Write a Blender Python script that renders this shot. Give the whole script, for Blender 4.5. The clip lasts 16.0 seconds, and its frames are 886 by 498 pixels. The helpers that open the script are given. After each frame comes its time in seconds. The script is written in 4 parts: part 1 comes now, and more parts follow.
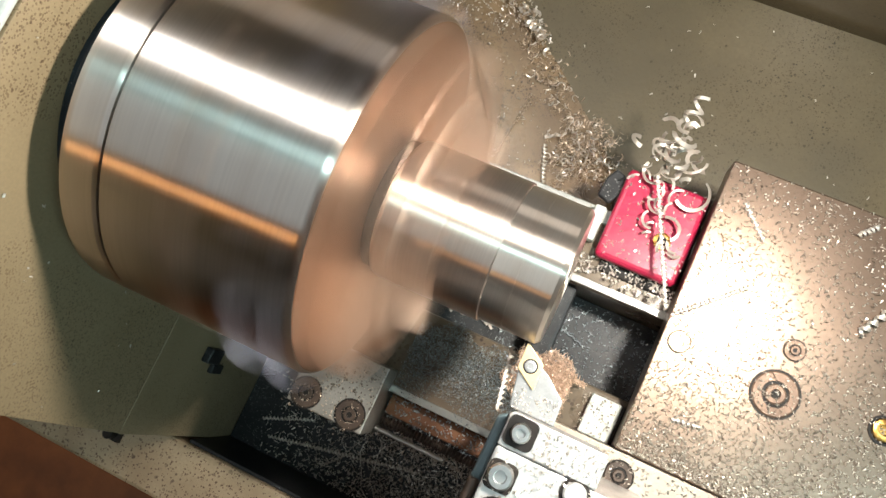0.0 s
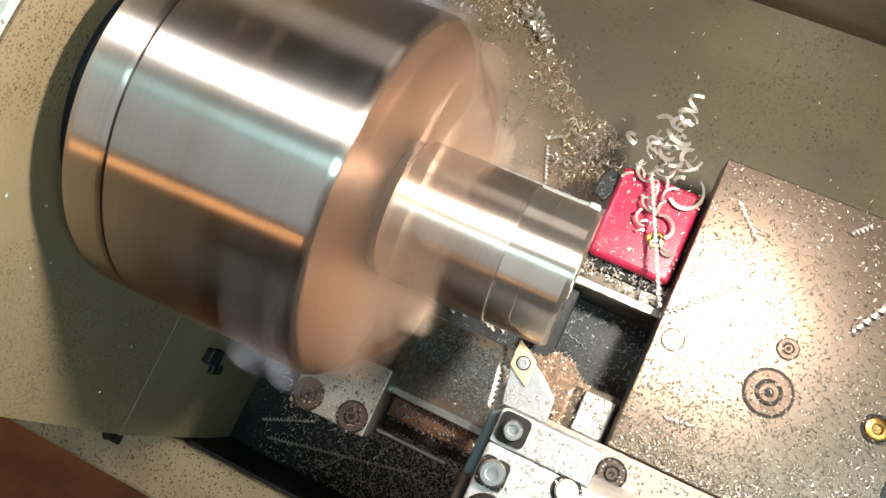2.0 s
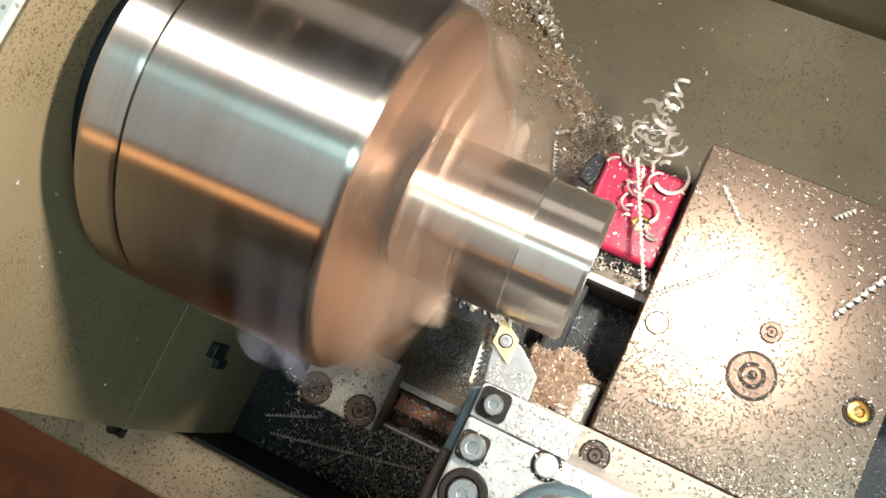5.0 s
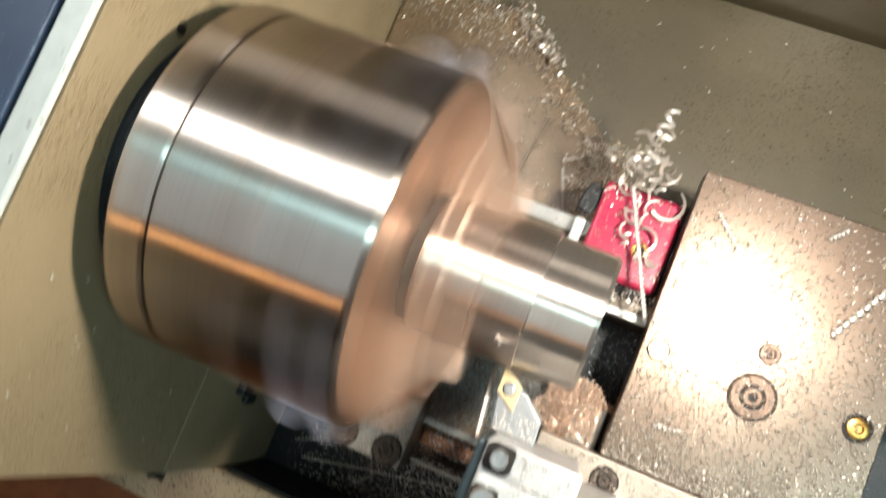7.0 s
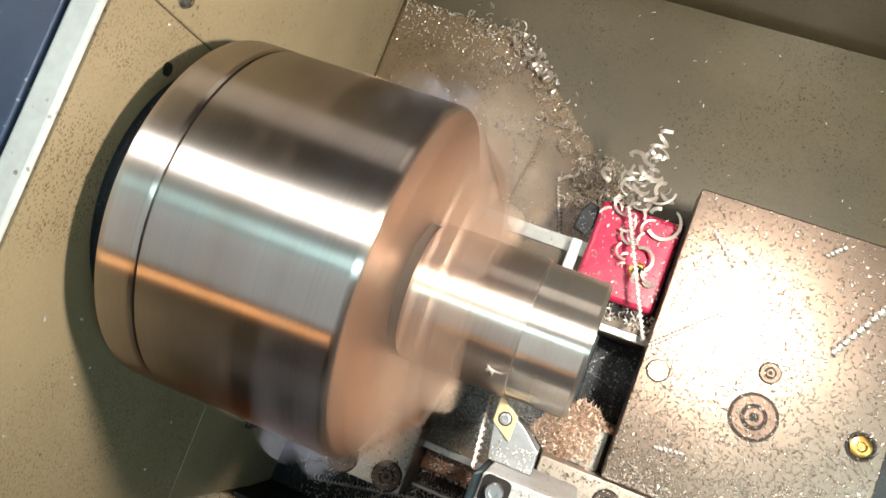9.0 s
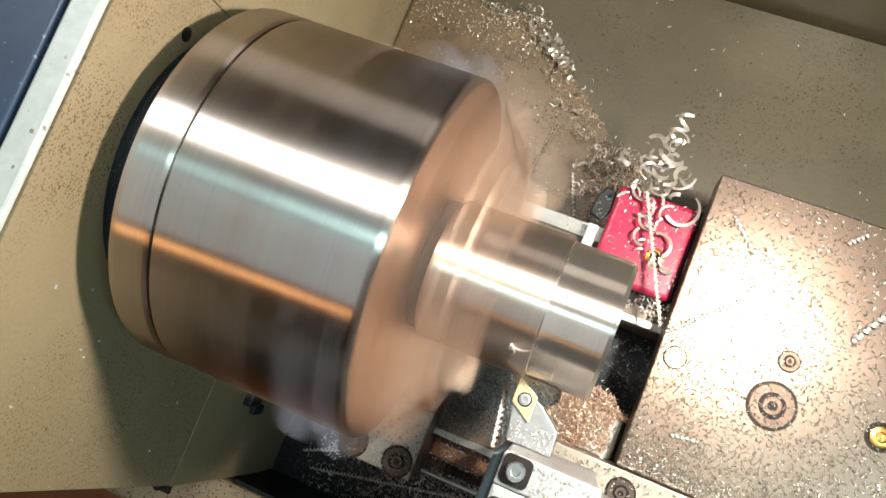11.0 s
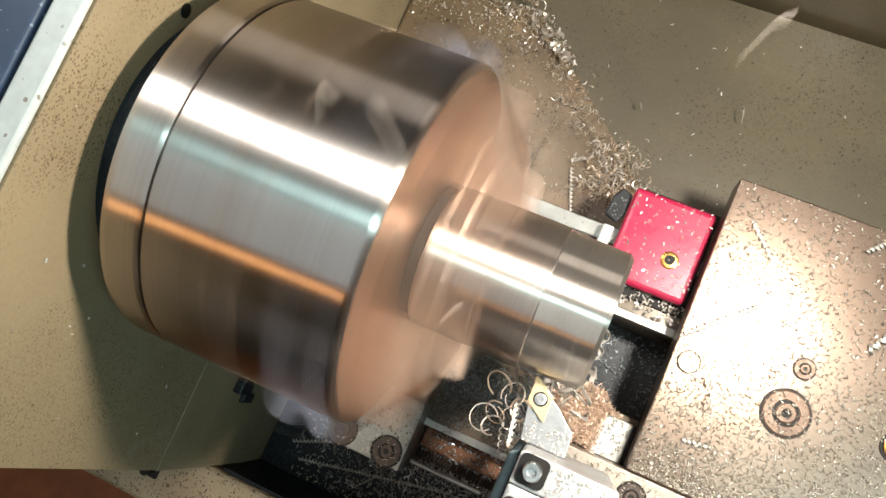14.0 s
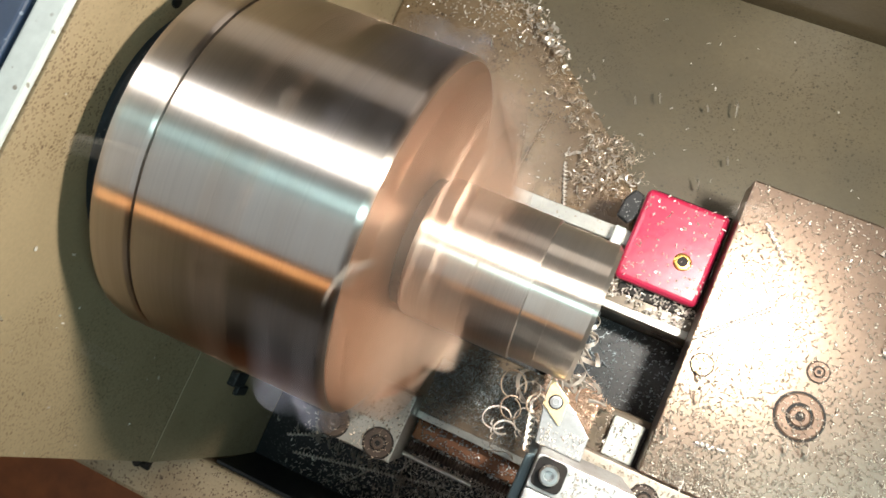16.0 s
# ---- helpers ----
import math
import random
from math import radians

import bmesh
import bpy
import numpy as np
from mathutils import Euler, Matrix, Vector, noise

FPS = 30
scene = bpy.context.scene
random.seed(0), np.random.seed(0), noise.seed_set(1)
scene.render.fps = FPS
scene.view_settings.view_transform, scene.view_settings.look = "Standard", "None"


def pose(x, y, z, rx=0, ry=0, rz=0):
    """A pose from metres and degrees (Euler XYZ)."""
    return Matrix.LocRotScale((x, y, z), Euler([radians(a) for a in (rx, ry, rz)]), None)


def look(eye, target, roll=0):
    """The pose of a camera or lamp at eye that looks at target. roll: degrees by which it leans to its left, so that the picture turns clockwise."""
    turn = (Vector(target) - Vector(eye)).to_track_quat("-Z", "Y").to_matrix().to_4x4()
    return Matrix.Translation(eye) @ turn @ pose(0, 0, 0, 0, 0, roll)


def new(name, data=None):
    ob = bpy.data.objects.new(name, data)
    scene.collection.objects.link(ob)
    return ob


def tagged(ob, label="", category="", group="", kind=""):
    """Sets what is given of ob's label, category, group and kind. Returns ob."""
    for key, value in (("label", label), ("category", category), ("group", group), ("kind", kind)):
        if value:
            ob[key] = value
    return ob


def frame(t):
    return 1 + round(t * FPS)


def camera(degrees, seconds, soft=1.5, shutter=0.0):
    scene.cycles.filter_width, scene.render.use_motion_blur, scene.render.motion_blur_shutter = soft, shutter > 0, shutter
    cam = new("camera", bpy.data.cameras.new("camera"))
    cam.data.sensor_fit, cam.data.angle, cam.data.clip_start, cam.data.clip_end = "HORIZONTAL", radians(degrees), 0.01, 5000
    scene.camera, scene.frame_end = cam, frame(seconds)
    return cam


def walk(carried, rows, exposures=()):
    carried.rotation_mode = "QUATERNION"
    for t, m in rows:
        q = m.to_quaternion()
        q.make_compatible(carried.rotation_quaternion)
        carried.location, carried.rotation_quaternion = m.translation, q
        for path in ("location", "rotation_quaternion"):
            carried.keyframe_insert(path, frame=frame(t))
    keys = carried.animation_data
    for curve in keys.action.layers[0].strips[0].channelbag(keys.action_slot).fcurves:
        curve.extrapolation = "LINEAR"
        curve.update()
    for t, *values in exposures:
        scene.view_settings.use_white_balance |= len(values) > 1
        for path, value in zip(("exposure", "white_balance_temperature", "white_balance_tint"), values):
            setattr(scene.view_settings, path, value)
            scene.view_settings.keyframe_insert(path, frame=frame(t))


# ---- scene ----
# The spindle axis is the world's x axis (towards the tailstock); y points to the back of the lathe.
cam = camera(59.1, 16.0, soft=1.5, shutter=1.36)
walk(cam, [
    (0.0, pose(0.0926, -0.0504, 0.3160, 11.41, 7.33, 25.04)),
    (0.5, pose(0.0923, -0.0504, 0.3156, 11.49, 7.16, 24.94)),
    (1.0, pose(0.0918, -0.0501, 0.3158, 11.55, 7.10, 24.98)),
    (1.5, pose(0.0900, -0.0500, 0.3149, 11.52, 6.99, 24.99)),
    (2.0, pose(0.0886, -0.0512, 0.3146, 11.45, 7.01, 25.22)),
    (2.5, pose(0.0891, -0.0533, 0.3151, 11.49, 7.13, 25.33)),
    (3.0, pose(0.0863, -0.0547, 0.3139, 11.38, 6.81, 25.41)),
    (3.5, pose(0.0864, -0.0539, 0.3145, 11.27, 7.03, 25.36)),
    (4.0, pose(0.0833, -0.0538, 0.3136, 11.18, 6.72, 25.31)),
    (6.3, pose(0.0813, -0.0631, 0.3123, 12.04, 6.34, 25.67)),
    (6.5, pose(0.0793, -0.0579, 0.3176, 11.32, 6.79, 25.60)),
    (7.0, pose(0.0734, -0.0261, 0.3313, 9.34, 8.37, 22.63)),
    (7.5, pose(0.0797, -0.0107, 0.3319, 9.18, 8.83, 20.72)),
    (8.0, pose(0.0779, -0.0107, 0.3308, 9.15, 8.84, 20.91)),
    (8.5, pose(0.0780, -0.0112, 0.3315, 9.38, 9.23, 21.15)),
    (9.0, pose(0.0787, -0.0126, 0.3323, 9.45, 9.53, 21.30)),
    (9.5, pose(0.0744, -0.0192, 0.3311, 9.30, 8.97, 22.09)),
    (11.8, pose(0.0702, -0.0278, 0.3237, 10.12, 8.78, 22.38)),
    (12.0, pose(0.0717, -0.0282, 0.3237, 9.89, 8.43, 22.50)),
    (12.5, pose(0.0698, -0.0299, 0.3228, 9.85, 7.98, 22.99)),
    (13.0, pose(0.0704, -0.0316, 0.3214, 10.24, 7.90, 23.35)),
    (13.5, pose(0.0715, -0.0313, 0.3223, 10.24, 8.22, 23.53)),
    (14.0, pose(0.0727, -0.0326, 0.3213, 10.31, 8.31, 23.81)),
    (14.5, pose(0.0724, -0.0322, 0.3214, 10.10, 8.28, 23.88)),
    (15.0, pose(0.0737, -0.0346, 0.3210, 10.27, 8.34, 24.25)),
    (15.5, pose(0.0773, -0.0356, 0.3213, 10.24, 8.56, 24.55)),
    (16.0, pose(0.0776, -0.0336, 0.3209, 10.20, 8.27, 24.07)),
])

# ---- light: warm machine lamp on the far side, cool ceiling tube, orange bulb beside the operator, added unseen fills, closed room ----
world = bpy.data.worlds.new("room_dark")
scene.world = world
world.use_nodes = True
world.node_tree.nodes["Background"].inputs[0].default_value = (0.5, 0.6, 0.62, 1)
world.node_tree.nodes["Background"].inputs[1].default_value = 0.02
scene.view_settings.exposure = 0.26


def area(name, eye, target, size, power, color, size_y=None):
    data = bpy.data.lights.new(name, "AREA")
    data.energy, data.color = power, color
    data.shape = "RECTANGLE" if size_y else "DISK"
    data.size = size
    if size_y:
        data.size_y = size_y
    ob = new(name, data)
    ob.matrix_world = look(eye, target)
    return ob


area("machine_lamp", (0.185, 0.076, 0.197), (0.06, -0.025, -0.05), 0.036, 2.05, (0.965, 0.925, 0.835))
area("ceiling_tube", (-0.60, 0.43, 1.32), (-0.05, 0.43, 0.0), 0.29, 9.6, (0.97, 0.99, 0.99), 1.1)
area("cool_tube", (0.72, -0.09, 1.40), (0.0, -0.09, 0.0), 0.028, 13.0, (0.64, 0.97, 1.0), 1.2)
# Added fill in place of the bright ceiling that the chuck reflects.
area("ceiling_fill", (-0.35, -0.80, 1.47), (-0.35, -0.80, 0.0), 1.7, 4.0, (0.90, 0.98, 1.0), 1.1)
area("bulb_lamp", (-0.55, -0.95, 0.84), (0.0, 0.0, 0.0), 0.09, 0.65, (1.0, 0.48, 0.18))
# Unseen fill, added to lift the lower side of chuck and work.
area("front_fill", (0.0, -2.3, 0.35), (0.0, 0.0, 0.0), 1.5, 0.25, (1.0, 0.90, 0.82), 0.9)
# Unseen warm fill, added for the reflection on the metal's rear side.
area("rear_fill", (0.2, 2.3, 0.98), (0.2, 0.0, 0.3), 1.8, 4.2, (1.0, 0.90, 0.80), 0.9)


# ---- materials ----
def nodes_of(name):
    m = bpy.data.materials.new(name)
    m.use_nodes = True
    nt = m.node_tree
    return m, nt, nt.nodes["Principled BSDF"]


def coords(nt, scale=(1, 1, 1)):
    tc = nt.nodes.new("ShaderNodeTexCoord")
    mp = nt.nodes.new("ShaderNodeMapping")
    mp.inputs["Scale"].default_value = scale
    nt.links.new(tc.outputs["Object"], mp.inputs[0])
    return mp.outputs[0]


def noise_tex(nt, vec, scale, detail=4, rough=0.55):
    n = nt.nodes.new("ShaderNodeTexNoise")
    n.inputs["Scale"].default_value, n.inputs["Detail"].default_value, n.inputs["Roughness"].default_value = scale, detail, rough
    nt.links.new(vec, n.inputs["Vector"])
    return n.outputs["Fac"]


def ramp(nt, fac, lo, hi, a=(0, 0, 0), b=(1, 1, 1)):
    r = nt.nodes.new("ShaderNodeValToRGB")
    r.color_ramp.elements[0].position, r.color_ramp.elements[1].position = lo, hi
    r.color_ramp.elements[0].color, r.color_ramp.elements[1].color = (*a, 1), (*b, 1)
    nt.links.new(fac, r.inputs[0])
    return r.outputs[0]


def mix(nt, fac, a, b, mode="MIX"):
    n = nt.nodes.new("ShaderNodeMix")
    n.data_type, n.blend_type = "RGBA", mode
    for value, slot in ((fac, 0), (a, 6), (b, 7)):
        if isinstance(value, (int, float)):
            n.inputs[slot].default_value = value
        elif isinstance(value, tuple):
            n.inputs[slot].default_value = (*value, 1)
        else:
            nt.links.new(value, n.inputs[slot])
    return n.outputs[2]


def bump(nt, b, height, strength, distance=0.001):
    n = nt.nodes.new("ShaderNodeBump")
    n.inputs["Strength"].default_value, n.inputs["Distance"].default_value = strength, distance
    nt.links.new(height, n.inputs["Height"])
    nt.links.new(n.outputs[0], b.inputs["Normal"])


def surface(name, c1, c2, rough=0.5, metal=0.0, big=12, small=180, spot=None, spot_scale=400, spot_cut=(0.68, 0.74), relief=0.2, rough_var=0.15, patches=1.0, blots=None):
    """Two-scale colour variation, optional specks, roughness variation and fine relief."""
    m, nt, b = nodes_of(name)
    v = coords(nt)
    n1, n2 = noise_tex(nt, v, big, 5), noise_tex(nt, v, small, 3)
    col = mix(nt, ramp(nt, n1, 0.35, 0.68), c1, c2)
    col = mix(nt, ramp(nt, n2, 0.3, 0.75, (0, 0, 0), (0.45, 0.45, 0.45)), col, tuple(x * 0.62 for x in c1))
    for tint, scale, cut, clump in ((spot, spot_scale, spot_cut, patches), *(blots or ())):
        if not tint:
            continue
        vo = nt.nodes.new("ShaderNodeTexVoronoi")
        vo.inputs["Scale"].default_value = scale
        nt.links.new(v, vo.inputs["Vector"])
        sep = nt.nodes.new("ShaderNodeSeparateColor")
        nt.links.new(vo.outputs["Color"], sep.inputs[0])
        size = nt.nodes.new("ShaderNodeMapRange")
        size.inputs["From Min"].default_value, size.inputs["To Max"].default_value = cut
        nt.links.new(sep.outputs[0], size.inputs["Value"])
        jag = nt.nodes.new("ShaderNodeMath")
        jag.operation = "MULTIPLY_ADD"
        jag.inputs[1].default_value = 0.6
        nt.links.new(noise_tex(nt, v, scale * 1.4, 3), jag.inputs[0])
        nt.links.new(vo.outputs["Distance"], jag.inputs[2])
        dot = nt.nodes.new("ShaderNodeMath")
        dot.operation = "LESS_THAN"
        nt.links.new(jag.outputs[0], dot.inputs[0])
        off = nt.nodes.new("ShaderNodeMath")
        off.inputs[1].default_value = 0.29
        nt.links.new(size.outputs[0], off.inputs[0])
        nt.links.new(off.outputs[0], dot.inputs[1])
        dense = ramp(nt, noise_tex(nt, v, big * 1.3, 3), 0.40, 0.60)
        fac = mix(nt, 1.0, dot.outputs[0], dense, "MULTIPLY") if clump else dot.outputs[0]
        col = mix(nt, fac, col, tint)
    nt.links.new(col, b.inputs["Base Color"])
    b.inputs["Metallic"].default_value = metal
    rr = nt.nodes.new("ShaderNodeMapRange")
    rr.inputs["To Min"].default_value, rr.inputs["To Max"].default_value = rough - rough_var, rough + rough_var
    nt.links.new(n1, rr.inputs["Value"])
    nt.links.new(rr.outputs[0], b.inputs["Roughness"])
    if relief:
        bump(nt, b, n2, relief, 0.0006)
    return m


def turned(name, col, rough, streak=900, metal=1.0):
    """Turned steel: fine circumferential grooves, highlights drawn out along the axis."""
    m, nt, b = nodes_of(name)
    v = coords(nt, (1, 0.02, 0.02))
    n = noise_tex(nt, v, streak, 3, 0.7)
    n2 = noise_tex(nt, v, 45, 3)
    c = mix(nt, ramp(nt, n, 0.25, 0.8), tuple(x * 0.72 for x in col), col)
    c = mix(nt, ramp(nt, n2, 0.35, 0.7, (0, 0, 0), (0.5, 0.5, 0.5)), c, tuple(x * y for x, y in zip(col, (0.7, 0.62, 0.55))))
    nt.links.new(c, b.inputs["Base Color"])
    b.inputs["Metallic"].default_value = metal
    b.inputs["Roughness"].default_value = rough
    b.inputs["Anisotropic"].default_value = 1.0
    b.inputs["Anisotropic Rotation"].default_value = 0.25
    t = nt.nodes.new("ShaderNodeTangent")
    t.direction_type, t.axis = "RADIAL", "X"
    nt.links.new(t.outputs[0], b.inputs["Tangent"])
    bump(nt, b, n, 0.12, 0.0002)
    return m


CHUCK = turned("chuck_steel", (0.74, 0.68, 0.63), 0.31)
WORK = turned("work_steel", (0.80, 0.71, 0.64), 0.39, 1500, 0.96)
FINISH = turned("finished_steel", (0.82, 0.75, 0.68), 0.29, 2500, 0.95)
# Jaws and face: the saddle's warm reflection is put into the steel's colour.
JAW = surface("jaw_steel_warm_reflection", (0.52, 0.37, 0.28), (0.42, 0.295, 0.22), 0.55, 0.95, 30, 300)
FACE = surface("face_steel_warm_reflection", (0.43, 0.265, 0.175), (0.34, 0.205, 0.135), 0.40, 1.0, 30, 300)
CREAM = surface("cream_paint", (0.35, 0.262, 0.156), (0.275, 0.202, 0.115), 0.42, 0.0, 11, 620, (0.15, 0.098, 0.052), 950, (0.20, 0.52), relief=0.35, blots=[((0.11, 0.065, 0.03), 420, (0.40, 0.42), 1), ((0.05, 0.03, 0.018), 210, (0.72, 0.30), 0)])
RIM = surface("spattered_rim_paint", (0.36, 0.26, 0.16), (0.25, 0.165, 0.095), 0.42, 0.0, 26, 500, (0.10, 0.05, 0.026), 640, (0.25, 0.5), relief=0.35, patches=0, blots=[((0.07, 0.035, 0.018), 330, (0.6, 0.42), 1)])
# Tray floor and back wall: the cream in a darker, speckled tone.
TRAY = surface("tray_cream_darker", (0.130, 0.098, 0.057), (0.086, 0.065, 0.037), 0.36, 0.0, 13, 400, (0.055, 0.037, 0.018), 800, (0.35, 0.50), blots=[((0.035, 0.024, 0.012), 560, (0.62, 0.42), 1), ((0.05, 0.034, 0.017), 330, (0.88, 0.30), 0)])
WHITE = surface("pale_paint", (0.62, 0.64, 0.60), (0.52, 0.54, 0.50), 0.35, 0.0, 20, 200, (0.25, 0.22, 0.18), 300, (0.6, 0.3))
BLUE = surface("blue_cover", (0.035, 0.06, 0.11), (0.02, 0.035, 0.07), 0.4, 0.0, 20, 160, (0.16, 0.2, 0.26), 330, (0.6, 0.22))
BLACK = surface("oily_black", (0.014, 0.014, 0.015), (0.034, 0.032, 0.032), 0.42, 0.0, 25, 260, (0.15, 0.145, 0.14), 900, (0.45, 0.45))
OILY = surface("oily_brown", (0.25, 0.165, 0.095), (0.14, 0.092, 0.054), 0.28, 0.1, 28, 200, (0.05, 0.03, 0.016), 420, (0.45, 0.45), blots=[((0.04, 0.026, 0.015), 900, (0.3, 0.5), 1)])
HEEL = surface("heel_steel", (0.45, 0.45, 0.51), (0.31, 0.31, 0.36), 0.36, 1.0, 60, 300)
FLANGE = surface("greasy_blue_black_steel", (0.045, 0.055, 0.068), (0.02, 0.024, 0.03), 0.32, 0.5, 60, 400, (0.22, 0.22, 0.22), 900, (0.6, 0.35))
RUST = surface("rusty_iron", (0.22, 0.09, 0.035), (0.12, 0.05, 0.025), 0.45, 0.3, 40, 300)
WAY = surface("ground_way", (0.43, 0.42, 0.385), (0.33, 0.32, 0.29), 0.32, 0.85, 40, 400, (0.2, 0.15, 0.1), 500, (0.5, 0.4))
PLATE = surface("saddle_steel", (0.22, 0.152, 0.113), (0.14, 0.096, 0.071), 0.33, 0.86, 18, 260, (0.13, 0.09, 0.066), 760, (0.05, 0.55), relief=0.08, rough_var=0.04)
WING = surface("dusty_saddle_iron", (0.46, 0.38, 0.31), (0.34, 0.27, 0.215), 0.42, 0.4, 35, 300, (0.16, 0.11, 0.08), 620, (0.2, 0.5))
BRACKET = surface("bracket_iron", (0.33, 0.30, 0.265), (0.24, 0.215, 0.185), 0.4, 0.5, 35, 300, (0.10, 0.08, 0.06), 520, (0.3, 0.5), blots=[((0.09, 0.07, 0.05), 900, (0.3, 0.5), 1)])
IRON = surface("oily_way_iron", (0.16, 0.115, 0.075), (0.09, 0.07, 0.05), 0.3, 0.2, 30, 260, (0.04, 0.025, 0.02), 420, (0.4, 0.5))
# Near-black base with pale dust flecks, for the web and its rib.
WEB = surface("dusty_black_iron", (0.034, 0.034, 0.036), (0.066, 0.064, 0.063), 0.38, 0.0, 40, 300, (0.24, 0.23, 0.22), 1100, (0.45, 0.45))
POST = surface("toolpost_steel", (0.54, 0.54, 0.53), (0.40, 0.385, 0.37), 0.42, 0.5, 35, 300, (0.25, 0.2, 0.16), 520, (0.4, 0.42))
TEAL = surface("blued_steel", (0.13, 0.18, 0.20), (0.08, 0.11, 0.12), 0.4, 0.7, 35, 300)
SHANK = surface("shank_steel", (0.34, 0.34, 0.34), (0.25, 0.25, 0.25), 0.42, 0.6, 60, 500, (0.6, 0.58, 0.55), 800, (0.6, 0.3))
# Shade of gaps, sockets and the work's neck as colour; also small black parts.
DARK = surface("recess_shade_and_black", (0.012, 0.010, 0.009), (0.028, 0.02, 0.015), 0.6, 0.0, 60, 400)
BOLT = surface("bolt_steel", (0.72, 0.72, 0.70), (0.52, 0.52, 0.51), 0.3, 1.0, 90, 600)
BRONZE = surface("stained_screw", (0.085, 0.055, 0.04), (0.045, 0.03, 0.022), 0.5, 0.4, 90, 600)
STAIN = surface("brown_stained_steel", (0.21, 0.125, 0.082), (0.12, 0.072, 0.048), 0.5, 0.4, 120, 700)
BRASS = surface("brass", (0.55, 0.31, 0.09), (0.42, 0.22, 0.06), 0.28, 1.0, 90, 600)
GOLD = surface("coated_carbide", (0.74, 0.56, 0.32), (0.64, 0.46, 0.25), 0.42, 0.6, 120, 700)
RED = surface("red_plastic", (0.44, 0.015, 0.058), (0.34, 0.010, 0.045), 0.3, 0.0, 30, 200, (0.75, 0.25, 0.25), 520, (0.65, 0.3))
FLOOR = surface("red_brown_floor", (0.34, 0.105, 0.035), (0.14, 0.042, 0.016), 0.5, 0.0, 9, 60)
WALL = surface("room_plaster", (0.10, 0.095, 0.09), (0.08, 0.075, 0.07), 0.8, 0.0, 2, 30)

for m in (BLACK, DARK, WEB):
    m.node_tree.nodes["Principled BSDF"].inputs["Specular IOR Level"].default_value = 0.2


def chip_steel(name, c1, c2):
    m, nt, b = nodes_of(name)
    g = nt.nodes.new("ShaderNodeNewGeometry")
    col = mix(nt, g.outputs["Random Per Island"], c1, c2)
    nt.links.new(col, b.inputs["Base Color"])
    b.inputs["Metallic"].default_value, b.inputs["Roughness"].default_value = 0.58, 0.34
    return m


CHIP = chip_steel("bright_chip", (0.80, 0.73, 0.66), (0.48, 0.41, 0.35))
CHIP_MIX = chip_steel("mixed_chip", (0.66, 0.57, 0.48), (0.15, 0.11, 0.082))
CHIP_WARM = chip_steel("oily_chip", (0.66, 0.52, 0.40), (0.34, 0.25, 0.18))
CHIP_GREY = chip_steel("grey_chip", (0.50, 0.56, 0.58), (0.20, 0.21, 0.22))
CHIP_DULL = chip_steel("dull_grey_chip", (0.34, 0.38, 0.39), (0.07, 0.075, 0.078))
CHIP_COPPER = chip_steel("straw_chip", (0.86, 0.62, 0.47), (0.50, 0.31, 0.21))


# ---- builders ----
ORIGIN = {}
ROUND = set()


def thing(name, at, label, category, group="", kind=""):
    ob = new(name)
    ob.empty_display_size = 0.01
    ob.location = at
    ORIGIN[ob.name] = Vector(at)
    return tagged(ob, label, category, group, kind)


def part(name, bm, material, parent, label="", smooth=30):
    """Links a bmesh, given in world coordinates, as one mesh under a thing or a part."""
    org = ORIGIN[parent.name]
    bmesh.ops.translate(bm, vec=-org, verts=bm.verts[:])
    round_ = id(bm) in ROUND
    ROUND.discard(id(bm))
    me = bpy.data.meshes.new(name)
    bm.to_mesh(me)
    bm.free()
    me.materials.append(material)
    if round_:
        for p in me.polygons:
            p.use_smooth = True
        me.set_sharp_from_angle(angle=radians(smooth))
    ob = new(name, me)
    ob.parent = parent
    ORIGIN[ob.name] = org
    if label:
        ob["label"] = label
    return ob


def single(name, bm, material, at, label, category, group="", kind="", smooth=30):
    """A thing of one mesh with its origin at its base."""
    bmesh.ops.translate(bm, vec=-Vector(at), verts=bm.verts[:])
    round_ = id(bm) in ROUND
    ROUND.discard(id(bm))
    me = bpy.data.meshes.new(name)
    bm.to_mesh(me)
    bm.free()
    me.materials.append(material)
    if round_:
        for p in me.polygons:
            p.use_smooth = True
        me.set_sharp_from_angle(angle=radians(smooth))
    ob = new(name, me)
    ob.location = at
    ORIGIN[ob.name] = Vector(at)
    return tagged(ob, label, category, group, kind)


def box(x0, x1, y0, y1, z0, z1, bev=0.0, seg=2):
    bm = bmesh.new()
    v = [bm.verts.new((x, y, z)) for z in (z0, z1) for y in (y0, y1) for x in (x0, x1)]
    for f in ((0, 2, 3, 1), (4, 5, 7, 6), (0, 1, 5, 4), (2, 6, 7, 3), (0, 4, 6, 2), (1, 3, 7, 5)):
        bm.faces.new([v[i] for i in f])
    if bev:
        bmesh.ops.bevel(bm, geom=bm.edges[:], offset=bev, segments=seg, affect="EDGES", profile=0.5)
    return bm


def prism(poly, z0, z1, bev=0.0):
    """Upright prism over a plan polygon, given anticlockwise."""
    bm = bmesh.new()
    lo = [bm.verts.new((x, y, z0)) for x, y in poly]
    hi = [bm.verts.new((x, y, z1)) for x, y in poly]
    bm.faces.new(lo[::-1])
    bm.faces.new(hi)
    for i in range(len(poly)):
        j = (i + 1) % len(poly)
        bm.faces.new((lo[i], lo[j], hi[j], hi[i]))
    if bev:
        bmesh.ops.bevel(bm, geom=bm.edges[:], offset=bev, segments=2, affect="EDGES", profile=0.5)
    return bm


